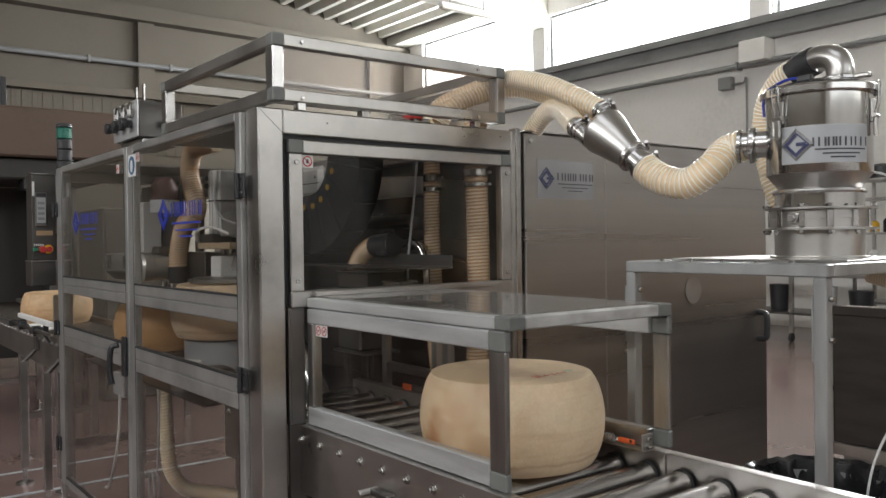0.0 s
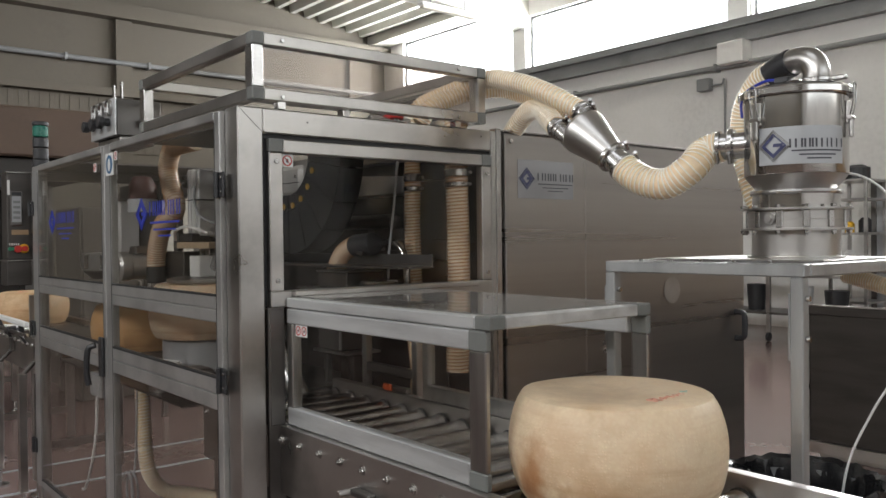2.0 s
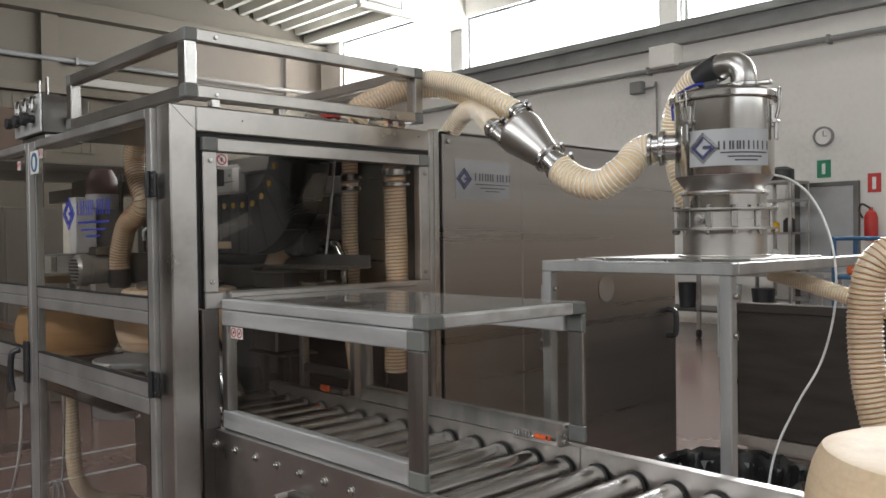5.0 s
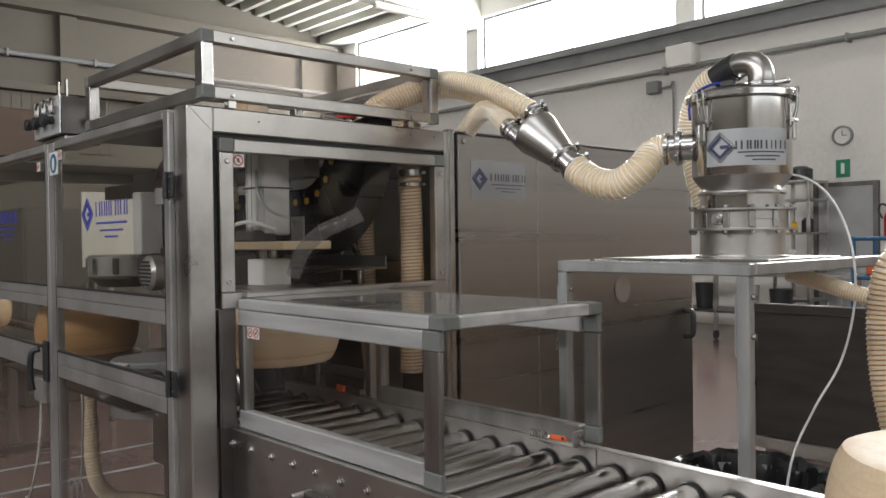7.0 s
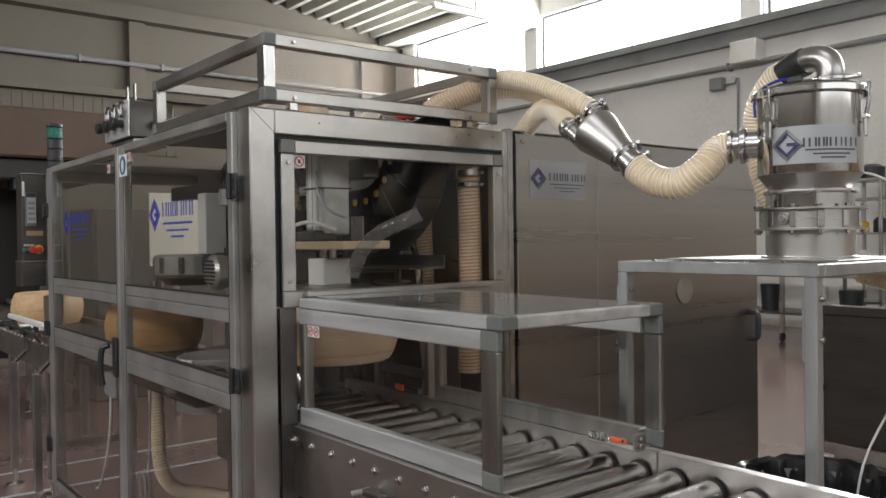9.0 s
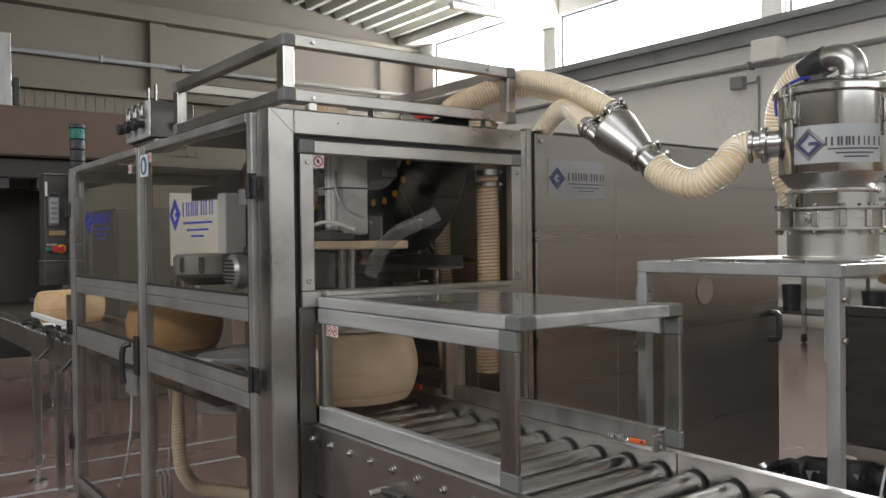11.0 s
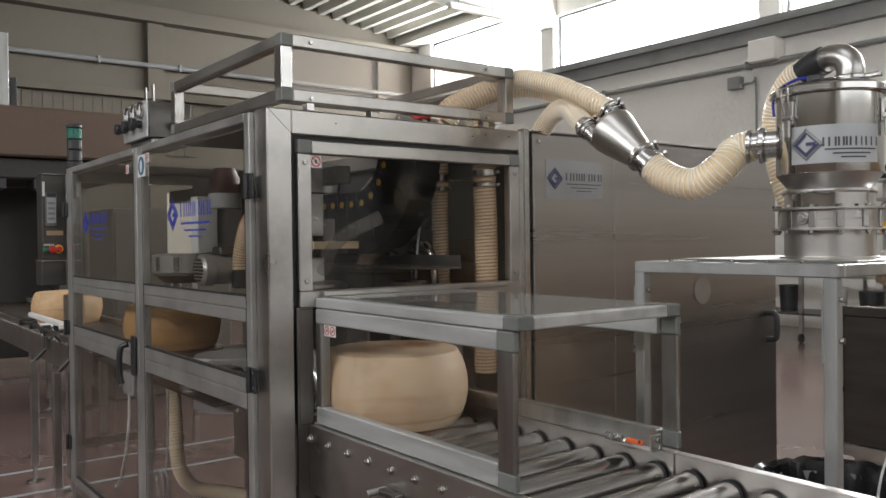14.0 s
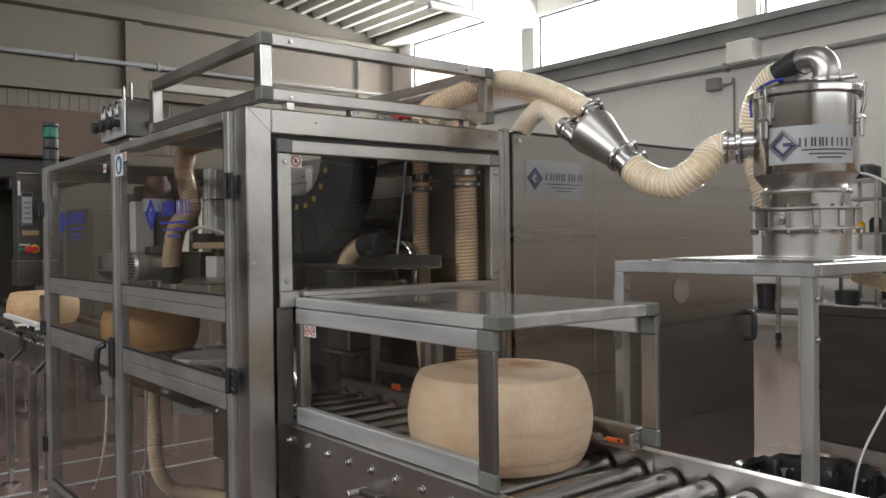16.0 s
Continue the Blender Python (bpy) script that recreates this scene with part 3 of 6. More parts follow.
rail("leaf", d, LABEL, -5.02, -4.28, 11.95, 11.995, 0.01, 2.07)
for a in ((-5.09, -5.02, 11.93, 12.0, 0, 2.13), (-4.28, -4.21, 11.93, 12.0, 0, 2.13), (-5.02, -4.28, 11.93, 12.0, 2.07, 2.13)):
    rail("frame", d, STEEL_D, *a)
rail("handle", d, BLACK, -4.42, -4.32, 11.9, 11.95, 1.02, 1.05)
k = thing("wall_clock", "round wall clock with a dark rim and pale face", "clock")
part("rim", lathe(bmesh.new(), [(0.105, 0), (0.14, 0), (0.14, 0.05), (0.115, 0.055), (0.112, 0.03)], 32, pose(-4.69, 12.0, 2.785, 90), loop=True), GREYPAINT, k)
part("face", lathe(bmesh.new(), [(0, 0.026), (0.112, 0.026), (0.112, 0.03), (0, 0.03)], 32, pose(-4.69, 12.0, 2.785, 90)), WHITE, k)
rail("pointer", k, BLACK, -4.694, -4.686, 11.955, 11.962, 2.785, 2.86, bevel=0)
rail("pointer", k, BLACK, -4.69, -4.63, 11.955, 11.962, 2.781, 2.789, bevel=0)
s = thing("exit_sign", "green exit sign with a white symbol", "sign")
rail("plate", s, GREENSIGN, -4.79, -4.60, 11.985, 12.0, 2.20, 2.45)
rail("symbol", s, WHITE, -4.72, -4.67, 11.979, 11.985, 2.25, 2.40)
s = thing("extinguisher_sign", "red fire extinguisher sign with a white symbol", "sign")
rail("plate", s, RED, -4.11, -3.94, 11.985, 12.0, 1.96, 2.22)
rail("symbol", s, WHITE, -4.05, -4.0, 11.979, 11.985, 2.0, 2.17)
x = thing("fire_extinguisher", "red fire extinguisher hung on the wall", "extinguisher")
part("bottle", lathe(bmesh.new(), [(0, 1.3), (0.075, 1.3), (0.085, 1.33), (0.085, 1.62), (0.06, 1.69), (0.025, 1.71), (0.025, 1.75), (0, 1.75)], 20, pose(-4.04, 11.9, 0)), RED, x)
part("hose", sweep(bmesh.new(), smooth_path([(-4.04, 11.88, 1.74), (-4.14, 11.86, 1.8), (-4.18, 11.86, 1.72), (-4.13, 11.86, 1.6)], 0.02), 0.014, 8), BLACK, x)

# ---- conveyor ----
RZ = 0.867


def conveyor(name, x0, x1, label, legs, y0=1.085, y1=1.60):
    c = thing(name, label, "conveyor", group="roller conveyors")
    bm = B(x0, x1, y0, y0 + 0.005, 0.70, 0.889, bevel=0.001)
    box(bm, x0, x1, y0 + 0.005, y0 + 0.03, 0.884, 0.889, bevel=0.001)
    part("side_plate", bm, STEEL, c)
    bm = B(x0, x1, y1 - 0.022, y1 - 0.017, 0.72, 0.897, bevel=0.001)
    box(bm, x0, x1, y1 - 0.017, y1 + 0.008, 0.892, 0.897, bevel=0.001)
    part("side_plate", bm, STEEL, c)
    first = None
    k0 = math.ceil((x0 + 0.03 + 1.237) / 0.1)
    k1 = math.floor((x1 - 0.03 + 1.237) / 0.1)
    for k in range(k0, k1 + 1):
        xx = -1.237 + 0.1 * k
        if first is None:
            first = part("roller", cyl(bmesh.new(), (0, y0 + 0.012, 0), (0, y1 - 0.03, 0), 0.030, 24, edge=0.06), ROLLER, c)
            fb = cyl(bmesh.new(), (0, y0 - 0.006, 0), (0, y0 + 0.002, 0), 0.0095, 6)
            cyl(fb, (0, y0 - 0.001, 0), (0, y0 + 0.001, 0), 0.013, 16)
            cyl(fb, (0, y0 - 0.012, 0), (0, y0 - 0.006, 0), 0.005, 10)
            firstb = part("bolt", fb, STEEL, c)
            fc = cyl(bmesh.new(), (0, y1 - 0.032, 0), (0, y1 - 0.0285, 0), 0.0335, 24)
            firstc = part("bearing_cap", fc, GASKET, c)
            r, b, q = first, firstb, firstc
        else:
            r, b, q = new("roller", first.data), new("bolt", firstb.data), new("bearing_cap", firstc.data)
            for o in (r, b, q):
                o.parent = c
        r.location = (xx, 0, RZ - 0.030)
        b.location = (xx, 0, 0.85)
        q.location = (xx, 0, RZ - 0.030)
    for xx in legs:
        for yy in (y0 + 0.02, y1 - 0.06):
            part("leg", B(xx - 0.025, xx + 0.025, yy, yy + 0.05, 0.09, 0.72), STEEL, c)
            bm = lathe(bmesh.new(), [(0, 0.0), (0.045, 0.0), (0.045, 0.012), (0.012, 0.022), (0.012, 0.10), (0, 0.10)], 16, pose(xx, yy + 0.025, 0))
            part("foot", bm, STEEL_S, c)
        part("cross_bar", B(xx - 0.02, xx + 0.02, y0 + 0.07, y1 - 0.06, 0.25, 0.29), STEEL, c)
    return c


cv = conveyor("roller_conveyor", -2.57, -1.190, "stainless roller conveyor running out of the machine", (-2.5, -1.45))
conveyor("roller_conveyor", -1.186, 0.72, "stainless roller conveyor section carrying a cheese wheel", (-0.9, 0.5))
# stop latch and sensor brackets
l = thing("conveyor_latch", "steel latch with orange lever on the conveyor edge", "latch")
rail("bracket", l, STEEL, -1.37, -1.22, 1.540, 1.575, 0.8975, 0.9015, bevel=0.001)
rail("end_plate", l, STEEL, -1.226, -1.221, 1.535, 1.575, 0.9016, 0.938, bevel=0.001)
rail("lever", l, ORANGE, -1.298, -1.248, 1.536, 1.546, 0.909, 0.921, bevel=0.003)
part("lever_hole", cyl(bmesh.new(), (-1.256, 1.5355, 0.917), (-1.256, 1.5375, 0.917), 0.004, 10), BLACK, l)
part("spring", sweep(bmesh.new(), [Vector((-1.36 + 0.0011 * k, 1.541 + 0.009 * math.cos(k * 0.8), 0.915 + 0.009 * math.sin(k * 0.8))) for k in range(48)], 0.0018, 6), STEEL_S, l)
part("pivot", cyl(bmesh.new(), (-1.333, 1.532, 0.915), (-1.333, 1.56, 0.915), 0.007, 12), STEEL_S, l)
for z in (0.910, 0.926):
    part("bolt", cyl(bmesh.new(), (-1.221, 1.555, z), (-1.213, 1.555, z), 0.006, 6), STEEL_S, l)

l = thing("conveyor_latch", "steel latch with orange lever on the conveyor edge", "latch")
rail("base", l, STEEL_D, -2.24, -2.13, 1.585, 1.608, 0.8975, 0.915)
rail("lever", l, ORANGE, -2.25, -2.205, 1.575, 1.5845, 0.90, 0.922)
l = thing("side_clamp", "small steel clamp screw on the conveyor side", "clamp")
rail("bar", l, STEEL_D, -1.66, -1.58, 1.06, 1.085, 0.79, 0.805)
part("screw", cyl(bmesh.new(), (-1.66, 1.03, 0.797), (-1.66, 1.085, 0.797), 0.009, 10), STEEL, l)

# ---- the machine ----
mc = thing("cheese_cleaning_machine", "stainless framed machine with clear hinged guard doors", "machine")
YL, YR, XF, XB, ZT = 0.967, 1.90, -2.04, -4.20, 1.765


def post(a, label=""):
    return rail("post", mc, STEEL, *a, bevel=0.004, label=label)


def pane(name, parent, *a):
    p = rail(name, parent, PANE, *a, bevel=0)
    p.visible_shadow = False
    return p


post((XF - 0.08, XF, YL, 1.042, 0.05, ZT), "wide brushed steel corner post")
post((XF - 0.06, XF, 1.888, 1.925, 0.05, ZT))
post((XB - 0.05, XB, YL, 1.02, 0.05, ZT))
post((XB - 0.05, XB, 1.85, 1.90, 0.05, ZT))
for a in ((XF - 0.08, XF - 0.001, 1.042, 1.888, 1.696, ZT), (XB, XF - 0.08, YL + 0.012, 1.02, 1.740, ZT), (XB, XF - 0.08, 1.85, 1.90, 1.70, ZT), (XB - 0.05, XB, 1.02, 1.85, 1.70, ZT),
          (XB, XF - 0.08, YL + 0.012, 1.02, 0.20, 0.25), (XB, XF - 0.08, 1.85, 1.90, 0.20, 0.25)):
    rail("beam", mc, STEEL, *a, bevel=0.004)
for xx in (XB - 0.025, XF - 0.04):
    for yy in (YL + 0.03, 1.88):
        part("foot", lathe(bmesh.new(), [(0, 0), (0.05, 0), (0.05, 0.012), (0.014, 0.02), (0.014, 0.06), (0, 0.06)], 16, pose(xx, yy, 0)), STEEL_S, mc)
part("mitre_seam", cyl(bmesh.new(), (XF + 0.0002, 0.969, 1.763), (XF + 0.0002, 1.040, 1.698), 0.0007, 6), STEEL_D, mc)
for y, z in ((1.18, 1.735), (1.84, 1.742)):
    part("bolt", cyl(bmesh.new(), (XF, y, z), (XF + 0.002, y, z), 0.0028, 10), STEEL_D, mc)
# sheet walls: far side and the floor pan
# the interior's shade is put into this sheet's near-black colour
rail("back_panel", mc, DARKP, XB, XF - 0.06, 1.902, 1.910, 0.25, 1.70, bevel=0, label="steel back sheet, coloured near-black for the shaded interior")
# assumed sheets under the roof, added to keep daylight off the wheel and interior
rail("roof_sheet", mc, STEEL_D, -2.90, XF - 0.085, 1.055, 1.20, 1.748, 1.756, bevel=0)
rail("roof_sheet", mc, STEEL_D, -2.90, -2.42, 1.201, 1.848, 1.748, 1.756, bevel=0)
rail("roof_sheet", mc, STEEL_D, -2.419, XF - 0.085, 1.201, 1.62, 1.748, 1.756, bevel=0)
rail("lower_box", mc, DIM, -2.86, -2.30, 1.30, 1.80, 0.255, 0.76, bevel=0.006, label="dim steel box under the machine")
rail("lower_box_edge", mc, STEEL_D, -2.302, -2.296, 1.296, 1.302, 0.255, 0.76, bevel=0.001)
# one more added shading sheet, over the inlet end
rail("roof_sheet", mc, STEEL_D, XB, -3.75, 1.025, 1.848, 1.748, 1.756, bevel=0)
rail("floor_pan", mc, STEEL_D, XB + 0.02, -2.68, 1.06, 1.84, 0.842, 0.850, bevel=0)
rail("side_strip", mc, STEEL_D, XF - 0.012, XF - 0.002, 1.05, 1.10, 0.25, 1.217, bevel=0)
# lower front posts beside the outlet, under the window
# darker steel copy: the posts' dark reflections are put into the colour
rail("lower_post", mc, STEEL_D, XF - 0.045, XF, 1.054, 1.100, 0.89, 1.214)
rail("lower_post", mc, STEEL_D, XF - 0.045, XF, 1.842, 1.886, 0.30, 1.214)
rail("gasket", mc, GASKET, XF - 0.03, XF - 0.012, 1.044, 1.886, 1.6825, 1.6955, bevel=0)
rail("gasket", mc, GASKET, XF - 0.03, XF - 0.016, 1.0425, 1.0575, 1.22, 1.682, bevel=0)

# front window: profile frame with clear pane
fw = part("front_window", B(XF - 0.03, XF + 0.002, 1.058, 1.100, 1.262, 1.645), STEEL, mc, "clear window in an aluminium profile frame")
rail("right_stile", fw, STEEL, XF - 0.03, XF + 0.002, 1.842, 1.884, 1.262, 1.645)
rail("top_rail", fw, STEEL, XF - 0.03, XF + 0.004, 1.100, 1.842, 1.645, 1.682)
rail("bottom_rail", fw, STEEL, XF - 0.03, XF + 0.004, 1.058, 1.884, 1.217, 1.262)
for y in (1.058, 1.842):
    rail("corner_cap", fw, CORNER, XF - 0.031, XF + 0.005, y, y + 0.042, 1.645, 1.683)
pane("pane", fw, XF - 0.018, XF - 0.012, 1.100, 1.842, 1.262, 1.645)
for y, z in ((1.079, 1.62), (1.079, 1.29), (1.863, 1.62), (1.863, 1.29)):
    part("screw", cyl(bmesh.new(), (XF + 0.001, y, z), (XF + 0.008, y, z), 0.007, 10), STEEL_S, fw)


def sign(parent, x, y, z, s, normal="x", two=False):
    """White warning sticker with a red ring and bar, and a dark mark."""
    def put(nm, du0, du1, dv0, dv1, t0, t1, m):
        if normal == "x":
            rail(nm, parent, m, x + t0, x + t1, y + du0, y + du1, z + dv0, z + dv1, bevel=0)
        else:
            rail(nm, parent, m, x + du0, x + du1, y - t1, y - t0, z + dv0, z + dv1, bevel=0)
    n = 2 if two else 1
    put("warning_sticker", 0, s * n, 0, s, 0, 0.001, WHITE)
    for i in range(n):
        at = pose(x + 0.001, y + s * (i + 0.5), z + s / 2, 0, 90, 0) if normal == "x" else pose(x + s * (i + 0.5), y - 0.001, z + s / 2, 90, 0, 0)
        part("red_ring", lathe(bmesh.new(), [(s * 0.33, 0), (s * 0.42, 0), (s * 0.42, 0.0008), (s * 0.33, 0.0008)], 24, at, loop=True), RED, parent)
        part("red_bar", cyl(bmesh.new(), at @ Vector((-s * 0.25, -s * 0.25, 0.0006)), at @ Vector((s * 0.25, s * 0.25, 0.0006)), s * 0.03, 6), RED, parent)
        part("dark_mark", lathe(bmesh.new(), [(0, 0), (s * 0.17, 0), (s * 0.17, 0.0006), (0, 0.0006)], 8, at, 0.6), BLACK, parent)


sign(mc, XF - 0.011, 1.102, 1.607, 0.036)

# hinged doors on the long side

def diamond(bm, at, r, inner, t):
    """A square ring on its corner, as an upright mark."""
    o = [at @ Vector(v) for v in ((0, -r, 0), (r, 0, 0), (0, r, 0), (-r, 0, 0))]
    i = [at @ Vector(v) for v in ((0, -inner, 0), (inner, 0, 0), (0, inner, 0), (-inner, 0, 0))]
    off = at.to_3x3() @ Vector((0, 0, t))
    lay = [[bm.verts.new(v + k * off) for v in ring] for k in (0, 1) for ring in (o, i)]
    for a in range(4):
        b = (a + 1) % 4
        bm.faces.new((lay[2][a], lay[2][b], lay[3][b], lay[3][a]))
        bm.faces.new((lay[0][b], lay[0][a], lay[1][a], lay[1][b]))
        bm.faces.new((lay[0][a], lay[0][b], lay[2][b], lay[2][a]))
        bm.faces.new((lay[1][b], lay[1][a], lay[3][a], lay[3][b]))


def emblem(parent, at, w, h, ink, ink2):
    """Plain shapes in place of a maker's mark: nested diamonds, a wide bar row and two thin lines. at: lower left corner, x along, y up."""
    bm = bmesh.new()
    c = at @ Matrix.Translation((w * 0.14, h * 0.5, 0))
    s = min(w * 0.14, h * 0.46)
    diamond(bm, c, s, s * 0.93, 0.0008)
    diamond(bm, c, s * 0.88, s * 0.81, 0.0008)
    diamond(bm, c, s * 0.74, s * 0.46, 0.0009)
    box_at = [c @ Vector(v) for v in ((0, -s * 0.12, 0.001), (s * 0.5, -s * 0.12, 0.001), (s * 0.5, s * 0.1, 0.001), (0, s * 0.1, 0.001))]
    bm.faces.new([bm.verts.new(v) for v in box_at])
    part("emblem", bm, ink, parent)
    x0 = w * 0.33
    for share in (0.105, 0.075, 0.065, 0.12, 0.022, 0.10, 0.022):
        ww = w * share
        stroke = min(ww, w * 0.024)
        for xa in ((x0, x0 + ww * 0.75) if ww > w * 0.04 else (x0,)):
            bm = bmesh.new()
            bm.faces.new([bm.verts.new(at @ Vector(v)) for v in ((xa, h * 0.46, 0.0006), (xa + stroke, h * 0.46, 0.0006), (xa + stroke, h * 0.67, 0.0006), (xa, h * 0.67, 0.0006))])
            part("print_bar", bm, ink2, parent)
        x0 += ww + w * 0.026
    for v0, v1, a, b in ((0.345, 0.375, 0.34, 0.98), (0.245, 0.27, 0.42, 0.90), (0.155, 0.18, 0.52, 0.80)):
        bm = bmesh.new()
        bm.faces.new([bm.verts.new(at @ Vector(v)) for v in ((w * a, h * v0, 0.0006), (w * b, h * v0, 0.0006), (w * b, h * v1, 0.0006), (w * a, h * v1, 0.0006))])
        part("print_line", bm, ink2, parent)


def guard_door(x0, x1, hinge_right, logo):
    """One framed guard door in three clear fields; x0 is the inner end."""
    s = 0.065 if hinge_right else 0.10
    d = part("guard_door", B(x0, x0 + s, YL - 0.014, YL + 0.012, 0.27, 1.76), PROFILE, mc, "hinged guard door with three clear panes")
    rail("stile", d, PROFILE, x1 - 0.036, x1, YL - 0.014, YL + 0.012, 0.27, 1.76)
    a, b = x0 + s, x1 - 0.036
    # recessed seams along the stiles, and the corner screws
    for xx in (x0 + s - 0.006, b + 0.002):
        rail("seam", d, GASKET, xx, xx + 0.004, YL - 0.0146, YL - 0.0138, 0.30, 1.73, bevel=0)
    for z0, z1 in ((1.735, 1.762), (1.213, 1.251), (1.175, 1.2115), (0.976, 1.022), (0.93, 0.9745), (0.27, 0.31)):
        rail("cross_rail", d, PROFILE, a, b, YL - 0.014, YL + 0.012, z0, z1)
    for z0, z1 in ((1.251, 1.735), (1.022, 1.175), (0.31, 0.93)):
        pane("pane", d, a, b, YL - 0.012, YL - 0.007, z0, z1)
        rail("gasket", d, GASKET, a, b, YL - 0.016, YL - 0.004, z0 - 0.003, z0 + 0.003, bevel=0)
    for z in ((1.52, 0.985) if hinge_right else (1.53, 0.97, 0.42)):
        hx = x1 + 0.004 if hinge_right else x0 - 0.004
        bm = B(hx - 0.032, hx + 0.032, YL - 0.022, YL - 0.0145, z, z + 0.07, bevel=0.003)
        cyl(bm, (hx, YL - 0.026, z), (hx, YL - 0.026, z + 0.07), 0.008, 10)
        hg = part("hinge", bm, BLACK, d, "black hinge with steel screws")
        for dx in (-0.02, 0.02):
            for dz in (0.015, 0.055):
                part("screw", cyl(bmesh.new(), (hx + dx, YL - 0.022, z + dz), (hx + dx, YL - 0.025, z + dz), 0.005, 8), STEEL_S, d)
    emblem(d, Matrix.Translation(logo) @ pose(0, 0, 0, 90, 0, 0), 0.39, 0.22, BLUEPRINT, BLUEPRINT)
    return d


DR = guard_door(-3.125, -2.125, True, (-2.80, YL - 0.0125, 1.385))
DL = guard_door(-4.205, -3.130, False, (-3.92, YL - 0.0125, 1.385))
# handle on the meeting stile
bm = B(-3.195, -3.15, YL - 0.026, YL - 0.0145, 0.90, 1.05, bevel=0.004)
bm2 = sweep(bmesh.new(), smooth_path([(-3.18, YL - 0.04, 1.02), (-3.195, YL - 0.062, 1.005), (-3.20, YL - 0.066, 0.92), (-3.195, YL - 0.058, 0.86)], 0.012), 0.011, 10)
part("latch_plate", bm, BLACK, DL, "black latch plate")
part("handle", bm2, BLACK, DL, "black pull handle")
# stickers on the meeting stile: blue round sign on white card
sk = part("safety_sticker", B(-3.105, -3.02, YL - 0.0155, YL - 0.0145, 1.645, 1.725, bevel=0), WHITE, DR)
part("blue_disc", lathe(bmesh.new(), [(0, 0), (0.034, 0), (0.034, 0.001), (0, 0.001)], 24, pose(-3.063, YL - 0.0155, 1.685, 90)), BLUE, sk)
part("white_figure", lathe(bmesh.new(), [(0, 0), (0.014, 0), (0.014, 0.0006), (0, 0.0006)], 10, pose(-3.063, YL - 0.0166, 1.683, 90), 1.7), WHITE, sk)
sign(DR, -3.015, YL - 0.013, 1.695, 0.032, "y")
sign(DL, -3.255, YL - 0.013, 1.67, 0.032, "y")

# clear cover box on the roof
cb = thing("top_cover", "low clear cover box in an aluminium frame on the machine roof", "cover")
x0, x1, y0, y1, z0, z1, s = -2.91, -2.035, 1.010, 1.859, 1.786, 1.970, 0.034
for zz in (z0, z1 - s):
    rail("rail", cb, STEEL, x0, x1, y0, y0 + s, zz, zz + s)
    rail("rail", cb, STEEL, x0, x1, y1 - s, y1, zz, zz + s)
    rail("rail", cb, STEEL, x0, x0 + s, y0 + s, y1 - s, zz, zz + s)
    rail("rail", cb, STEEL, x1 - s, x1, y0 + s, y1 - s, zz, zz + s)
    for xx in (x0, x1 - s):
        for yy in (y0, y1 - s):
            rail("corner_cap", cb, CORNER, xx - 0.0015, xx + s + 0.0015, yy - 0.0015, yy + s + 0.0015, zz - 0.001, zz + s + 0.001)
for xx in (x0, x1 - s - 0.012):
    for yy in (y0, y1 - s):
        rail("upright", cb, STEEL_S if yy == y0 else STEEL, xx, xx + s + 0.012, yy, yy + s, z0 + s, z1 - s)
pane("pane", cb, x1 - 0.018, x1 - 0.012, y0 + s, y1 - s, z0 + s, z1 - s).data.materials[0] = PANE_D
pane("pane", cb, x0 + s, x1 - s - 0.012, y0 + 0.012, y0 + 0.018, z0 + s, z1 - s)
for y, z in ((1.10, z1 - s / 2), (1.74, z1 - s / 2), (1.1, z0 + 0.012), (1.74, z0 + 0.012)):
    part("screw", cyl(bmesh.new(), (x1, y, z), (x1 + 0.006, y, z), 0.006, 8), STEEL_S, cb)
for y in (1.10, 1.74):
    rail("stand_off", cb, STEEL_S, x1 - 0.03, x1 - 0.004, y - 0.012, y + 0.012, ZT, z0, bevel=0.001)
for y in (1.05, 1.8):
    rail("stand_off", cb, STEEL_S, x0, x0 + 0.03, y - 0.012, y + 0.012, ZT, z0, bevel=0.001)

rv = thing("red_valve", "small red valve with steel pipe under the clear cover", "valve")
part("knob", lathe(bmesh.new(), [(0, 1.80), (0.03, 1.80), (0.034, 1.815), (0.03, 1.835), (0, 1.84)], 18, pose(-2.20, 1.60, 0)), RED, rv)
part("pipe", cyl(bmesh.new(), (-2.20, 1.60, 1.756), (-2.20, 1.60, 1.80), 0.018, 14), STEEL_S, rv)
part("cross_pipe", cyl(bmesh.new(), (-2.20, 1.66, 1.79), (-2.20, 1.50, 1.79), 0.016, 14), STEEL_S, rv)

# pneumatic panel and signal tower on the roof edge
pb = thing("pneumatic_box", "small steel box with three gauges and black regulators", "control box")
rail("body", pb, STEEL_D, -3.365, -3.08, 0.985, 1.15, ZT + 0.03, 1.932, bevel=0.004)
rail("plinth", pb, STEEL, -3.35, -3.09, 1.0, 1.13, ZT, ZT + 0.029)
rail("face", pb, ALU, -3.368, -3.077, 0.979, 0.985, 1.797, 1.935)
for k in range(3):
    at = pose(-3.287 + 0.077 * k, 0.979, 1.90, 90)
    g = part("gauge", lathe(bmesh.new(), [(0.022, 0), (0.031, 0), (0.031, 0.012), (0.026, 0.013), (0.024, 0.006)], 24, at, loop=True), STEEL_S, pb)
    part("dial", lathe(bmesh.new(), [(0, 0.001), (0.025, 0.001), (0.025, 0.005), (0, 0.005)], 20, at), WHITE, g)
    part("needle", B(-3.289 + 0.077 * k, -3.285 + 0.077 * k, 0.9725, 0.9735, 1.90, 1.918, bevel=0), BLACK, g)
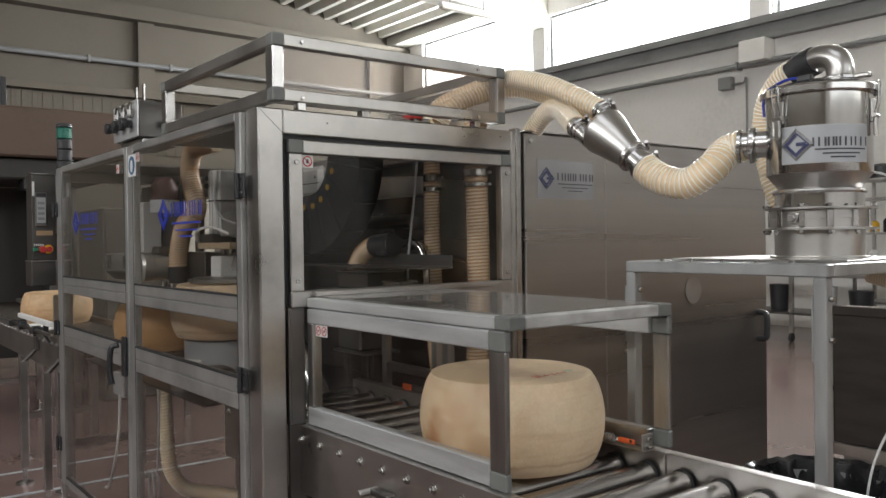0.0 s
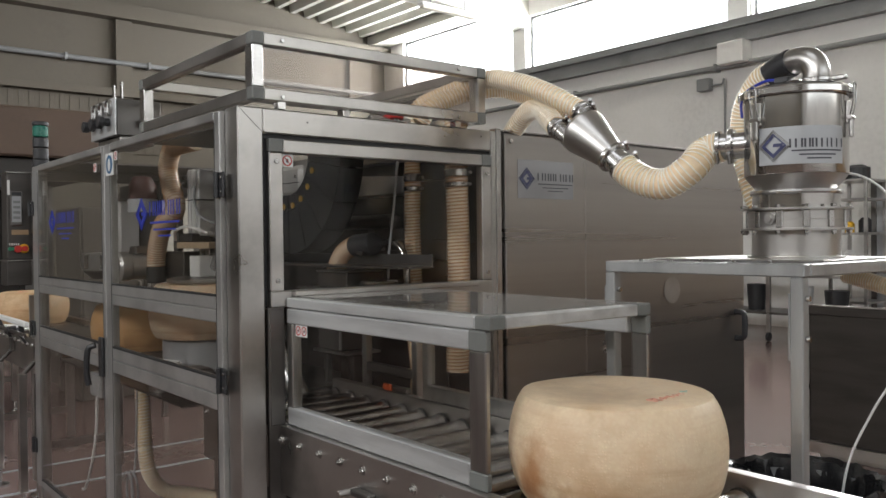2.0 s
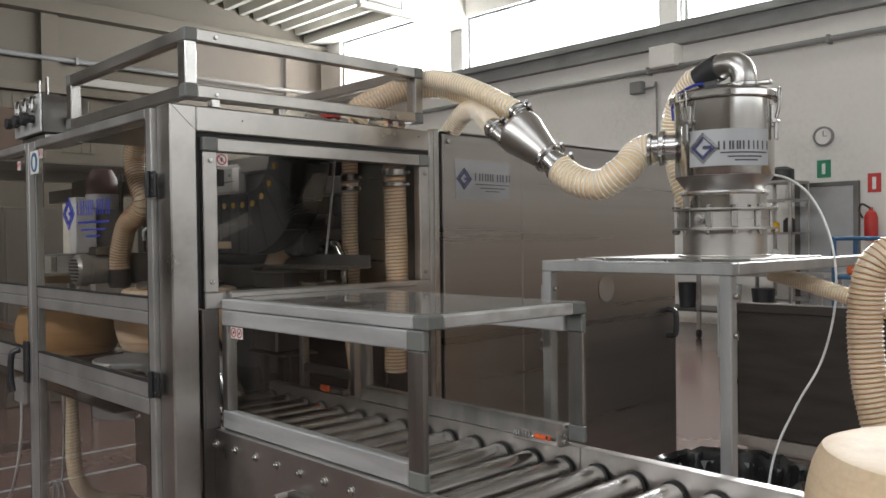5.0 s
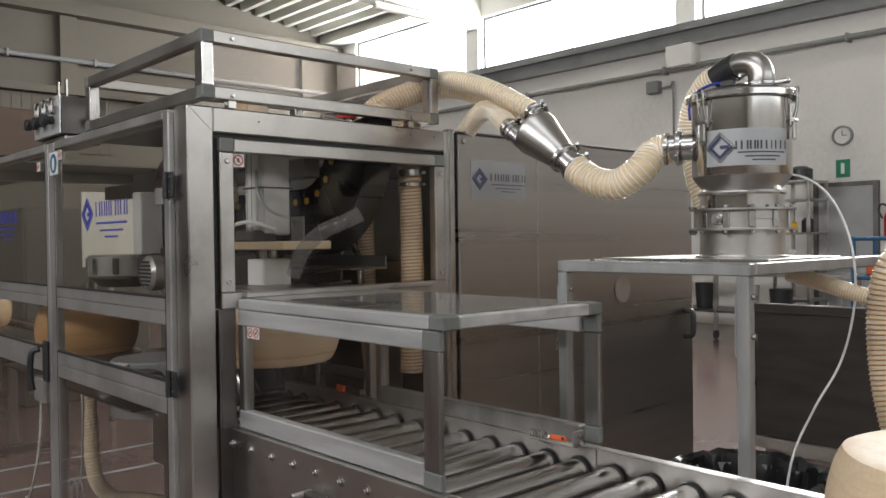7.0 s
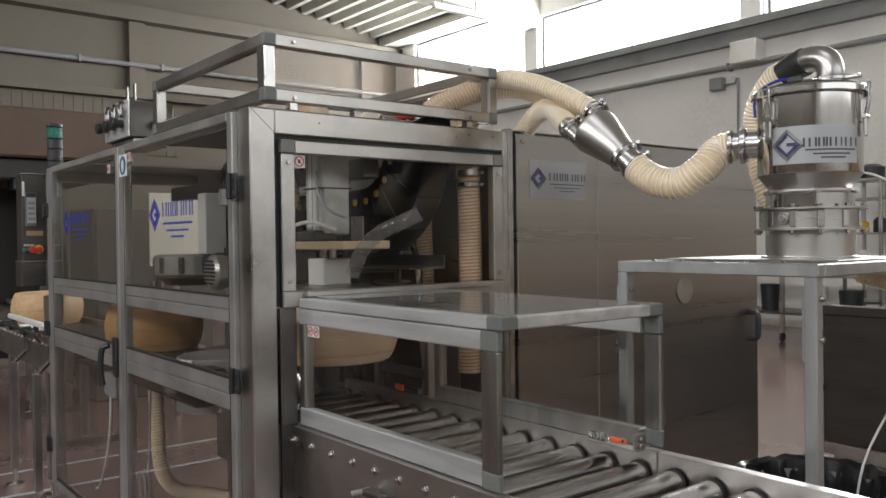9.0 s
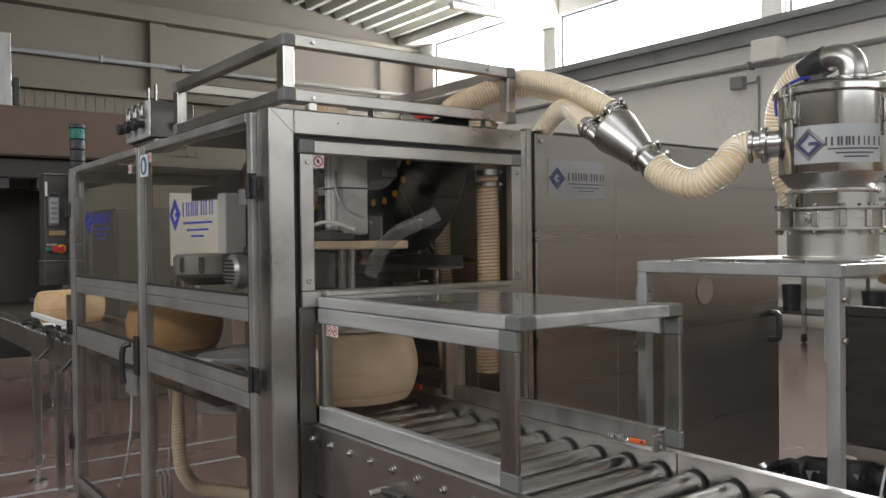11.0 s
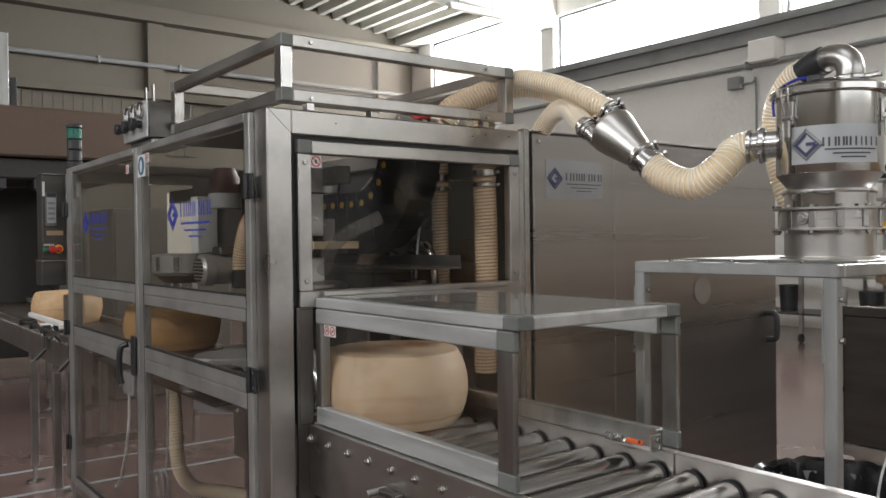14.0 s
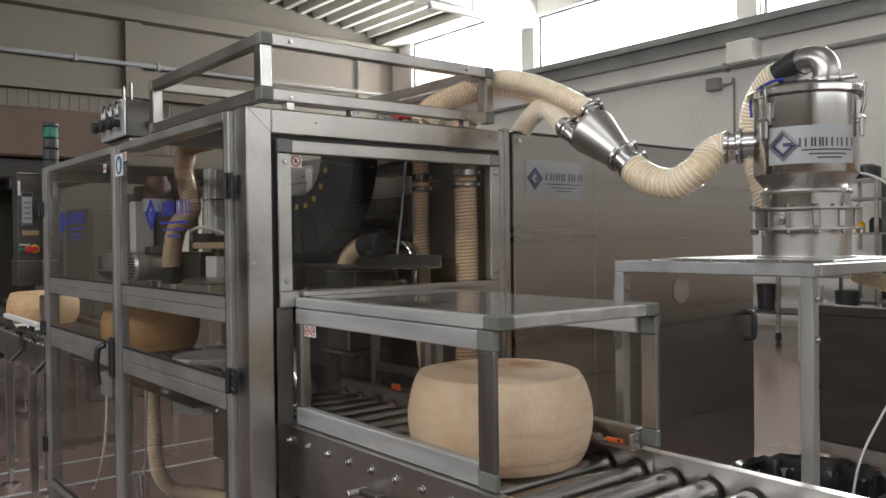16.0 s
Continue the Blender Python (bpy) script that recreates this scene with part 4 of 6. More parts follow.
for k in range(3):
    xx = -3.326 + 0.091 * k
    part("regulator", cyl(bmesh.new(), (xx, 0.979, 1.848), (xx, 0.958, 1.848), 0.015, 18), BLACK, pb)
    part("knob", cyl(bmesh.new(), (xx, 0.9578, 1.848), (xx, 0.936, 1.848), 0.021, 18), BLACK, pb)
for xx in (-3.33, -3.24):
    part("bracket_bar", B(xx, xx + 0.022, 1.05, 1.056, 1.932, 2.02, bevel=0.001), STEEL_S, pb)
part("fitting", cyl(bmesh.new(), (-3.08, 1.08, 1.85), (-3.02, 1.08, 1.85), 0.010, 10), STEEL_S, pb)
part("fitting_nut", cyl(bmesh.new(), (-3.045, 1.08, 1.85), (-3.03, 1.08, 1.85), 0.018, 6), STEEL_S, pb)
tw = thing("signal_tower", "signal light tower with a green lens on black stages", "signal light")
tx, ty = -4.235, 1.0
for nm, r, za, zb, m in (("base", 0.037, ZT, 1.80, BLACK), ("stage", 0.034, 1.80, 1.855, BLACK), ("stage", 0.034, 1.857, 1.905, BLACK), ("green_lens", 0.034, 1.907, 1.96, GREEN), ("cap", 0.036, 1.96, 1.98, BLACK)):
    part(nm, cyl(bmesh.new(), (tx, ty, za), (tx, ty, zb), r, 24), m, tw)

# operator panel beside the inlet
op = thing("operator_panel", "steel operator panel with touch screen and push buttons", "control panel")
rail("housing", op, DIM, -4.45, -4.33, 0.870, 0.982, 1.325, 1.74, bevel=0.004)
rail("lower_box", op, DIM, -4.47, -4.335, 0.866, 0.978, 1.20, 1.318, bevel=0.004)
rail("top_edge", op, STEEL, -4.45, -4.328, 0.869, 0.983, 1.7405, 1.746, bevel=0.001)
rail("box_edge", op, STEEL, -4.47, -4.333, 0.865, 0.979, 1.3185, 1.3245, bevel=0.001)
rail("screen_frame", op, STEEL_D, -4.33, -4.322, 0.884, 0.936, 1.488, 1.654)
rail("screen", op, LABEL, -4.322, -4.320, 0.890, 0.930, 1.505, 1.628, bevel=0)
rail("screen_bar", op, BLACK, -4.322, -4.3195, 0.889, 0.931, 1.632, 1.648, bevel=0)
for k in range(4):
    rail("screen_line", op, GREYPAINT, -4.320, -4.3195, 0.895, 0.925, 1.52 + 0.025 * k, 1.532 + 0.025 * k, bevel=0)
rail("notice", op, CARD, -4.33, -4.3285, 0.888, 0.962, 1.445, 1.468, bevel=0)
rail("sticker", op, WHITE, -4.33, -4.3285, 0.872, 0.883, 1.635, 1.705, bevel=0)
for y, m, r in ((0.879, GREENSIGN, 0.009), (0.892, GREENSIGN, 0.007)):
    part("button", cyl(bmesh.new(), (-4.33, y, 1.377), (-4.312, y, 1.377), r, 12), m, op)
for k in range(5):
    rail("button_label", op, WHITE, -4.33, -4.3285, 0.877 + 0.0095 * k, 0.882 + 0.0095 * k, 1.394, 1.404, bevel=0)
part("red_knob", cyl(bmesh.new(), (-4.33, 0.912, 1.376), (-4.305, 0.912, 1.376), 0.017, 16), RED, op)
bm = cyl(bmesh.new(), (-4.33, 0.940, 1.378), (-4.322, 0.940, 1.378), 0.022, 16)
e = part("stop_plate", bm, YELLOW, op)
part("stop_button", cyl(bmesh.new(), (-4.322, 0.940, 1.378), (-4.295, 0.940, 1.378), 0.013, 16), RED, e)
rail("bracket", op, STEEL_D, -4.33, -4.251, 0.968, 0.976, 1.45, 1.6)

# outlet hood
hd = thing("outlet_hood", "clear guard hood in an aluminium frame over the conveyor", "guard")
xa, xb, ya, yb = XF + 0.006, -1.188, 1.103, 1.606
for nm, a in (("rail", (xa, xb - 0.081, ya, ya + 0.03, 0.891, 0.940)), ("rail", (xa, xb - 0.081, ya, ya + 0.03, 1.172, 1.213)), ("rail", (xa, xb - 0.047, yb - 0.03, yb, 0.898, 0.945)), ("rail", (xa, xb - 0.047, yb - 0.03, yb, 1.172, 1.213)),
              ("post", (xb - 0.08, xb - 0.028, ya, ya + 0.014, 0.925, 1.172)), ("post", (xb - 0.045, xb, yb - 0.014, yb, 0.945, 1.172)), ("post", (xa, xa + 0.03, ya, ya + 0.03, 0.940, 1.172)), ("post", (xa, xa + 0.03, yb - 0.03, yb, 0.945, 1.172))):
    rail(nm, hd, POSTS if nm == "post" or a[2] > 1.5 and a[4] < 1 else ALU, *a)
for z0, z1 in ((0.889, 0.925), (1.172, 1.214)):
    rail("corner_cap", hd, CORNER, xb - 0.081, xb - 0.027, ya - 0.001, ya + 0.016, z0, z1)
for z0, z1 in ((0.905, 0.945), (1.172, 1.214)):
    rail("corner_cap", hd, CORNER, xb - 0.047, xb + 0.001, yb - 0.016, yb + 0.001, z0, z1)
pane("pane", hd, xa + 0.03, xb - 0.08, ya + 0.010, ya + 0.015, 0.940, 1.172)
pane("pane", hd, xa + 0.03, xb - 0.05, yb - 0.015, yb - 0.010, 0.945, 1.172)
lid = part("lid", B(xa, xb - 0.045, ya, ya + 0.04, 1.216, 1.243), ALU, hd, "clear lid in an aluminium frame")
rail("lid_rail", lid, ALU, xa, xb - 0.045, yb - 0.04, yb, 1.216, 1.243)
rail("lid_rail", lid, ALU, xa, xa + 0.04, ya + 0.04, yb - 0.04, 1.216, 1.243)
rail("lid_rail", lid, ALU, xb - 0.04, xb, ya + 0.045, yb - 0.045, 1.216, 1.243)
for y in (ya, yb - 0.045):
    rail("lid_corner", lid, CORNER, xb - 0.045, xb + 0.001, y - 0.001, y + 0.046, 1.2155, 1.2445)
pane("lid_pane", lid, xa + 0.022, xb - 0.022, ya + 0.022, yb - 0.022, 1.2435, 1.2475).data.materials[0] = PANE_L
for o in (lid, *lid.children):
    for v in o.data.vertices:
        if v.co.x > xb - 0.1:
            v.co.x -= 0.016 * (yb - v.co.y) / (yb - ya)
sign(hd, xa + 0.034, ya + 0.0095, 1.139, 0.031, "y", True)
rail("hinge_bar", hd, STEEL, XF - 0.0, XF + 0.03, 1.12, 1.80, 1.246, 1.262)

# ---- steel cabinet beside the machine ----
ca = thing("steel_cabinet", "tall brushed stainless cabinet with a black handle", "cabinet")
rail("body", ca, STEEL_H, -3.4, XF - 0.005, 1.932, 3.440, 0.0, 1.765, bevel=0.004)
rail("edge_strip", ca, STEEL_S, XF - 0.03, XF + 0.004, 1.905, 1.931, 0.02, 1.775)
rail("front_door", ca, STEEL_H, XF - 0.005, XF + 0.012, 2.3497, 3.440, 0.05, 1.762, bevel=0.004, label="brushed steel door sheet")
rail("front_door", ca, STEEL_H, XF - 0.005, XF + 0.012, 1.94, 2.3485, 0.05, 1.762, bevel=0.004, label="brushed steel door sheet")
rail("top_edge", ca, STEEL_S, XF - 0.02, XF + 0.012, 1.94, 3.440, 1.7655, 1.771, bevel=0.001)
bm = sweep(bmesh.new(), smooth_path([(XF + 0.012, 3.365, 1.060), (XF + 0.05, 3.365, 1.056), (XF + 0.058, 3.365, 1.035), (XF + 0.058, 3.365, 0.965), (XF + 0.05, 3.365, 0.945), (XF + 0.012, 3.365, 0.94)], 0.012), 0.013, 10)
part("handle", bm, BLACK, ca, "black bow handle")
part("lock_plate", lathe(bmesh.new(), [(0, 0), (0.052, 0), (0.055, 0.003), (0, 0.003)], 28, pose(XF + 0.0121, 2.885, 1.18, 0, 90)), STEEL, ca)
for y, z in ((1.965, 1.735), (2.45, 1.0), (2.45, 0.97)):
    part("bolt", cyl(bmesh.new(), (XF + 0.012, y, z), (XF + 0.018, y, z), 0.009, 8), STEEL_S, ca)
lb = part("maker_label", B(XF + 0.0122, XF + 0.0132, 1.998, 2.281, 1.54, 1.675, bevel=0), PLATE, ca, "grey label with a dark printed mark")
emblem(lb, Matrix.Translation((XF + 0.0134, 2.002, 1.547)) @ Matrix(((0, 0, 1, 0), (1, 0, 0, 0), (0, 1, 0, 0), (0, 0, 0, 1))), 0.28, 0.125, LOGO, LOGO_G)

# ---- hopper on its stand ----
ts = thing("hopper_stand", "open steel stand of square tube with a flat top", "stand")
tx0, tx1, ty0, ty1, tz = -1.442, -0.888, 1.75, 3.30, 1.337
LEGS = ((tx0, ty0), (tx1 - 0.034, ty0), (tx1 - 0.034, ty1 - 0.03))
for xx, yy in LEGS:
    part("leg", B(xx, xx + 0.030, yy, yy + 0.030, 0.0, tz - 0.03), STAND, ts)
    rail("angle", ts, STAND, xx - 0.005, xx, yy + 0.002, yy + 0.03, 1.12, 1.27, bevel=0.001)
    for z in (1.17, 1.26):
        part("bolt", cyl(bmesh.new(), (xx + 0.030, yy + 0.016, z), (xx + 0.040, yy + 0.016, z), 0.007, 8), STEEL_S, ts)
for a in ((tx0, tx1, ty0, ty0 + 0.03, tz - 0.03, tz), (tx0, tx1 - 0.032, 2.36, 2.39, tz - 0.03, tz), (tx0, tx0 + 0.03, ty0 + 0.032, 2.358, tz - 0.03, tz), (tx1 - 0.03, tx1, ty0 + 0.032, ty1, tz - 0.03, tz)):
    rail("top_rail", ts, STAND, *a)
rail("top_plate", ts, STEEL, tx0 + 0.05, tx1 - 0.02, 1.88, 2.30, tz + 0.0005, tz + 0.005, bevel=0.001)
for k in range(5):
    part("bolt", cyl(bmesh.new(), (tx0 + 0.1 + 0.09 * k, 1.775, tz), (tx0 + 0.1 + 0.09 * k, 1.775, tz + 0.006), 0.006, 8), STEEL_S, ts)

HX, HY = -1.077, 2.08
hp = thing("vacuum_hopper", "polished stainless vacuum hopper with clamped lid", "hopper", pose(HX, HY, tz + 0.0055))


def turned(name, prof, m, parent, segs=48, label=""):
    return part(name, lathe(bmesh.new(), [(r * 0.885, zz) for r, zz in prof], segs), m, parent, label)


z = lambda a: a - tz - 0.0055
turned("base", [(0.0, 0.0), (0.135, 0.0), (0.135, 0.004), (0.122, 0.006), (0.122, z(1.414)), (0, z(1.414))], STEEL, hp, label="matt steel base ring")
turned("flange", [(0, z(1.414)), (0.154, z(1.414)), (0.154, z(1.419)), (0.136, z(1.420)), (0.136, z(1.4415)), (0.1375, z(1.442)), (0.136, z(1.4425)), (0.136, z(1.465)), (0.154, z(1.466)), (0.154, z(1.471)), (0, z(1.471))], STEEL, hp)
turned("neck", [(0, z(1.471)), (0.121, z(1.471)), (0.121, z(1.508)), (0, z(1.508))], POLISH, hp)
turned("clamp_ring", [(0.0, z(1.506)), (0.11, z(1.506)), (0.126, z(1.506)), (0.128, z(1.511)), (0.126, z(1.517)), (0.11, z(1.517))], STEEL_S, hp)
turned("cone", [(0, z(1.5165)), (0.108, z(1.5165)), (0.143, z(1.556)), (0, z(1.556))], STEEL, hp)
turned("body", [(0, z(1.5565)), (0.143, z(1.5565)), (0.1435, z(1.558)), (0.1435, z(1.7535)), (0, z(1.7535))], POLISH, hp, 64, "polished cylindrical steel body")
turned("lid", [(0, z(1.754)), (0.157, z(1.754)), (0.160, z(1.757)), (0.160, z(1.771)), (0.154, z(1.776)), (0.135, z(1.777)), (0.10, z(1.790)), (0.055, z(1.799)), (0, z(1.801))], POLISH, hp, 64)
turned("seal", [(0.12, z(1.7765)), (0.142, z(1.7765)), (0.142, z(1.780)), (0.12, z(1.784))], GASKET, hp)
for a in range(12):
    ang = 2 * math.pi * a / 12
    bm = B(0.115, 0.124, -0.009, 0.009, z(1.4205), z(1.4645), bevel=0.002)
    cyl(bm, (0.130, 0, z(1.406)), (0.130, 0, z(1.414)), 0.0075, 6)
    cyl(bm, (0.130, 0, z(1.471)), (0.130, 0, z(1.479)), 0.0075, 6)
    cyl(bm, (0.130, 0, z(1.402)), (0.130, 0, z(1.406)), 0.004, 8)
    o = part("bolt_bracket", bm, STEEL_S, hp)
    o.matrix_basis = pose(0, 0, 0, 0, 0, math.degrees(ang) + 9)
bm = cyl(bmesh.new(), (0.118, 0, z(1.443)), (0.128, 0, z(1.443)), 0.015, 20)
cyl(bm, (0.128, 0, z(1.443)), (0.132, 0, z(1.443)), 0.009, 6)
part("port_plug", bm, STEEL, hp, "round screwed port plug").matrix_basis = pose(0, 0, 0, 0, 0, -92)
for deg in (-106, 8, 128):
    # lid catches: a hook plate, lever and wire loop
    bm = B(0.127, 0.133, -0.013, 0.013, z(1.68), z(1.738), bevel=0.002)
    box(bm, 0.133, 0.141, -0.009, 0.009, z(1.645), z(1.70), bevel=0.003)
    cyl(bm, (0.137, -0.016, z(1.695)), (0.137, 0.016, z(1.695)), 0.006, 10)
    c = part("catch", bm, STEEL, hp, "steel toggle catch")
    c.matrix_basis = pose(0, 0, 0, 0, 0, deg)
    bm = sweep(bmesh.new(), smooth_path([(0.137, -0.009, z(1.70)), (0.1445, -0.010, z(1.735)), (0.1455, -0.009, z(1.776)), (0.1455, 0.009, z(1.776)), (0.1445, 0.010, z(1.735)), (0.137, 0.009, z(1.70))], 0.008), 0.0022, 6)
    part("wire_loop", bm, STEEL_S, c)
for deg in (-70, 120):
    bm = B(0.111, 0.126, -0.02, 0.02, z(1.504), z(1.519), bevel=0.003)
    cyl(bm, (0.130, -0.028, z(1.511)), (0.130, 0.03, z(1.511)), 0.005, 8)
    part("ring_clamp", bm, STEEL_S, hp).matrix_basis = pose(0, 0, 0, 0, 0, deg)
# inlet branch and its clamp
PD = Vector((-0.93, -0.36, 0.0)).normalized()
PB = PD * 0.115 + Vector((0, 0, z(1.645)))
bm = cyl(bmesh.new(), PB, PB + PD * 0.085, 0.036, 28)
part("inlet", bm, STEEL_S, hp)
clamp("inlet_clamp", hp, PB + PD * 0.045, PD, 0.047, 0.018)
clamp("inlet_clamp", hp, PB + PD * 0.078, PD, 0.043, 0.014)
# outlet elbow with black cuff
e0 = smooth_path([(0.03, 0.05, z(1.797)), (0.033, 0.05, z(1.830)), (0.018, 0.05, z(1.860)), (-0.02, 0.055, z(1.869)), (-0.05, 0.06, z(1.863))], 0.008)
part("elbow", sweep(bmesh.new(), e0, 0.034, 28), STEEL, hp, "polished pipe elbow")
part("cuff", sweep(bmesh.new(), smooth_path([(-0.038, 0.058, z(1.867)), (-0.075, 0.065, z(1.857)), (-0.104, 0.07, z(1.842))], 0.008), lambda i: 0.038 + 0.001 * (i % 2), 20), BLACK, hp)
part("elbow_clamp", cyl(bmesh.new(), (0.03, 0.05, z(1.799)), (0.03, 0.05, z(1.811)), 0.046, 24), STEEL_S, hp)
rail("clamp_bolt", hp, STEEL, 0.07, 0.11, 0.04, 0.06, z(1.799), z(1.811))
rail("valve", hp, BLACK, -0.06, -0.02, 0.0, 0.02, z(1.795), z(1.822))
part("air_line", sweep(bmesh.new(), smooth_path([(-0.04, 0.01, z(1.815)), (-0.09, 0.0, z(1.815)), (-0.15, 0.0, z(1.785)), (-0.152, 0.0, z(1.72))], 0.01), 0.004, 6), BLUEPRINT, hp)
# curved label on the body, facing the conveyor
lab = bmesh.new()
a0, a1, n = radians(-104.4), radians(-5), 30
vs = [[lab.verts.new((0.1276 * math.cos(a0 + (a1 - a0) * k / n), 0.1276 * math.sin(a0 + (a1 - a0) * k / n), zz)) for k in range(n + 1)] for zz in (z(1.578), z(1.672))]
for k in range(n):
    lab.faces.new((vs[0][k], vs[0][k + 1], vs[1][k + 1], vs[1][k])).smooth = True
lb = part("maker_label", lab, LABEL, hp, "pale grey wrap label with a dark printed mark")


def curved(bm, u0, u1, v0, v1, r=0.1284, w=0.24, h=0.094, steps=3):
    """A printed patch on the curved label, by its share of width and height."""
    g = [[bm.verts.new((r * math.cos(a0 + (a1 - a0) * (u0 + (u1 - u0) * k / steps)), r * math.sin(a0 + (a1 - a0) * (u0 + (u1 - u0) * k / steps)), z(1.578) + h * v)) for k in range(steps + 1)] for v in (v0, v1)]
    for k in range(steps):
        bm.faces.new((g[0][k], g[0][k + 1], g[1][k + 1], g[1][k]))


def curved_ring(ro, ri, ink, sides=(0, 1, 2, 3)):
    """Sides of a square ring on its corner, on the curved label."""
    bm = bmesh.new()
    for k in sides:
        q = []
        for rr, kk in ((ro, k), (ro, k + 1), (ri, k + 1), (ri, k)):
            du, dv = (0, 1, 0, -1)[kk % 4] * rr * 0.094 / 0.215, (1, 0, -1, 0)[kk % 4] * rr
            a = a0 + (a1 - a0) * (0.185 + du)
            q.append(bm.verts.new((0.1300 * math.cos(a), 0.1300 * math.sin(a), z(1.578) + 0.094 * (0.5 + dv))))
        bm.faces.new(q)
    part("emblem", bm, ink, lb)


curved_ring(0.43, 0.405, STEEL_D)
curved_ring(0.385, 0.36, STEEL_D)
curved_ring(0.335, 0.215, LOGO, (1, 2, 3))
curved_ring(0.335, 0.285, LOGO, (0,))
bm = bmesh.new()
curved(bm, 0.185, 0.29, 0.47, 0.56, r=0.1302)
part("emblem", bm, LOGO, lb)
for u, wd in ((0.355, 0.095), (0.478, 0.053), (0.56, 0.048), (0.63, 0.098), (0.757, 0.017), (0.809, 0.118), (0.962, 0.025)):
    for ua in ((u, u + wd * 0.62) if wd > 0.04 else (u,)):
        bm = bmesh.new()
        curved(bm, ua, ua + min(0.022, wd), 0.43, 0.665)
        part("print_bar", bm, LOGO_G, lb)
for v, ua, ub in ((0.33, 0.38, 0.96), (0.22, 0.46, 0.88), (0.12, 0.54, 0.82)):
    bm = bmesh.new()
    curved(bm, ua, ub, v, v + 0.04, steps=8)
    part("print_line", bm, LOGO_G, lb)

# ---- suction pipework over the machine ----
yp = thing("pipe_manifold", "stainless two-into-one pipe reducer with clamps", "pipe")
A1, A2, A3, BN = Vector((-1.688, 1.93, 1.7955)), Vector((-1.735, 1.875, 1.745)), Vector((-1.72, 1.965, 1.752)), Vector((-1.498, 1.90, 1.604))
CN = Vector((-1.643, 1.90, 1.720))
ax_dir = (BN - CN).normalized()
at = Matrix.Translation(CN) @ ax_dir.to_track_quat("Z", "Y").to_matrix().to_4x4()
dl = (BN - CN).length
part("reducer", lathe(bmesh.new(), [(0, -0.02), (0.06, -0.02), (0.072, -0.005), (0.072, 0.01), (0.042, dl * 0.72), (0, dl * 0.72)], 32, at), STEEL, yp)
part("outlet", cyl(bmesh.new(), CN + ax_dir * dl * 0.7, BN + ax_dir * 0.02, 0.038, 28), STEEL_S, yp)
clamp("clamp", yp, CN + ax_dir * dl * 0.74, ax_dir, 0.048, 0.016)
clamp("clamp", yp, BN + ax_dir * 0.0, ax_dir, 0.044, 0.014)
for a in (A1, A2, A3):
    part("branch", cyl(bmesh.new(), a - ax_dir * 0.01, a + ax_dir * 0.085, 0.028, 24), STEEL_S, yp)
    clamp("clamp", yp, a + ax_dir * 0.01, ax_dir, 0.034, 0.014)
    clamp("clamp", yp, a + ax_dir * 0.03, ax_dir, 0.031, 0.006)
hose([(-2.30, 1.74, 1.79), (-2.27, 1.76, 1.86), (-2.18, 1.82, 1.905), (-2.061, 1.90, 1.942), (-1.913, 1.90, 1.907), (-1.79, 1.905, 1.855), A1 + ax_dir * 0.005], 0.030, "cream ribbed suction hose arching from the machine roof", segs=18)
hose([(-2.19, 1.70, 1.79), (-2.17, 1.74, 1.85), (-2.12, 1.85, 1.90), (-2.06, 1.95, 1.915), (-1.98, 1.985, 1.890), (-1.877, 1.985, 1.845), (-1.80, 1.975, 1.80), A3 + ax_dir * 0.005], 0.029, "second cream ribbed suction hose behind the first", segs=18)
hose([(-2.14, 2.05, 1.73), (-2.06, 2.01, 1.775), (-1.95, 1.975, 1.826), (-1.86, 1.945, 1.815), (-1.79, 1.905, 1.778), A2 + ax_dir * 0.005], 0.031, "cream ribbed suction hose lying over the cabinet top", segs=18)
port = Vector((HX, HY, tz + 0.0055)) + PB + PD * 0.07
hose([BN + ax_dir * 0.005, BN + ax_dir * 0.04, (-1.415, 1.905, 1.554), (-1.36, 1.92, 1.548), (-1.30, 1.945, 1.588), port + PD * 0.045 + Vector((0, 0, -0.012)), port], 0.041, "cream ribbed suction hose sagging to the hopper inlet", segs=20, pitch=0.0122)
hose([(HX - 0.10, HY + 0.07, 1.852), (-1.225, 2.165, 1.835), (-1.285, 2.19, 1.77), (-1.30, 2.2, 1.68), (-1.275, 2.2, 1.56), (-1.245, 2.21, 1.46), (-1.235, 2.22, 1.35)], 0.032, "cream ribbed hose looping down behind the hopper", pitch=0.011)
hose([(-0.66, 2.36, 1.38), (-0.715, 2.33, 1.365), (-0.775, 2.30, 1.31), (-0.797, 2.30, 1.18), (-0.79, 2.30, 1.03), (-0.77, 2.30, 0.92), (-0.74, 2.30, 0.80), (-0.70, 2.32, 0.6), (-0.66, 2.36, 0.3), (-0.64, 2.4, 0.06)], 0.043, "wide clear ribbed hose hanging beside the stand", segs=20, pitch=0.013, wire=0.0024, mtl=HOSE_I)
hose([(-1.06, 2.32, 1.29), (-0.95, 2.31, 1.262), (-0.84, 2.31, 1.23), (-0.74, 2.34, 1.19)], 0.022, "tan ribbed hose under the stand", pitch=0.007, wire=0.0012)
w = thing("air_line", "thin white plastic air line hanging in a loop", "cable")
part("line", sweep(bmesh.new(), smooth_path([(-1.10, 2.24, 1.575), (-1.0, 2.28, 1.56), (-0.93, 2.3, 1.495), (-0.88, 2.3, 1.37), (-0.872, 2.3, 1.22), (-0.90, 2.28, 1.06), (-0.955, 2.24, 0.93), (-1.0, 2.2, 0.79), (-1.02, 2.18, 0.6)], 0.02), 0.0032, 8), WHITE, w)

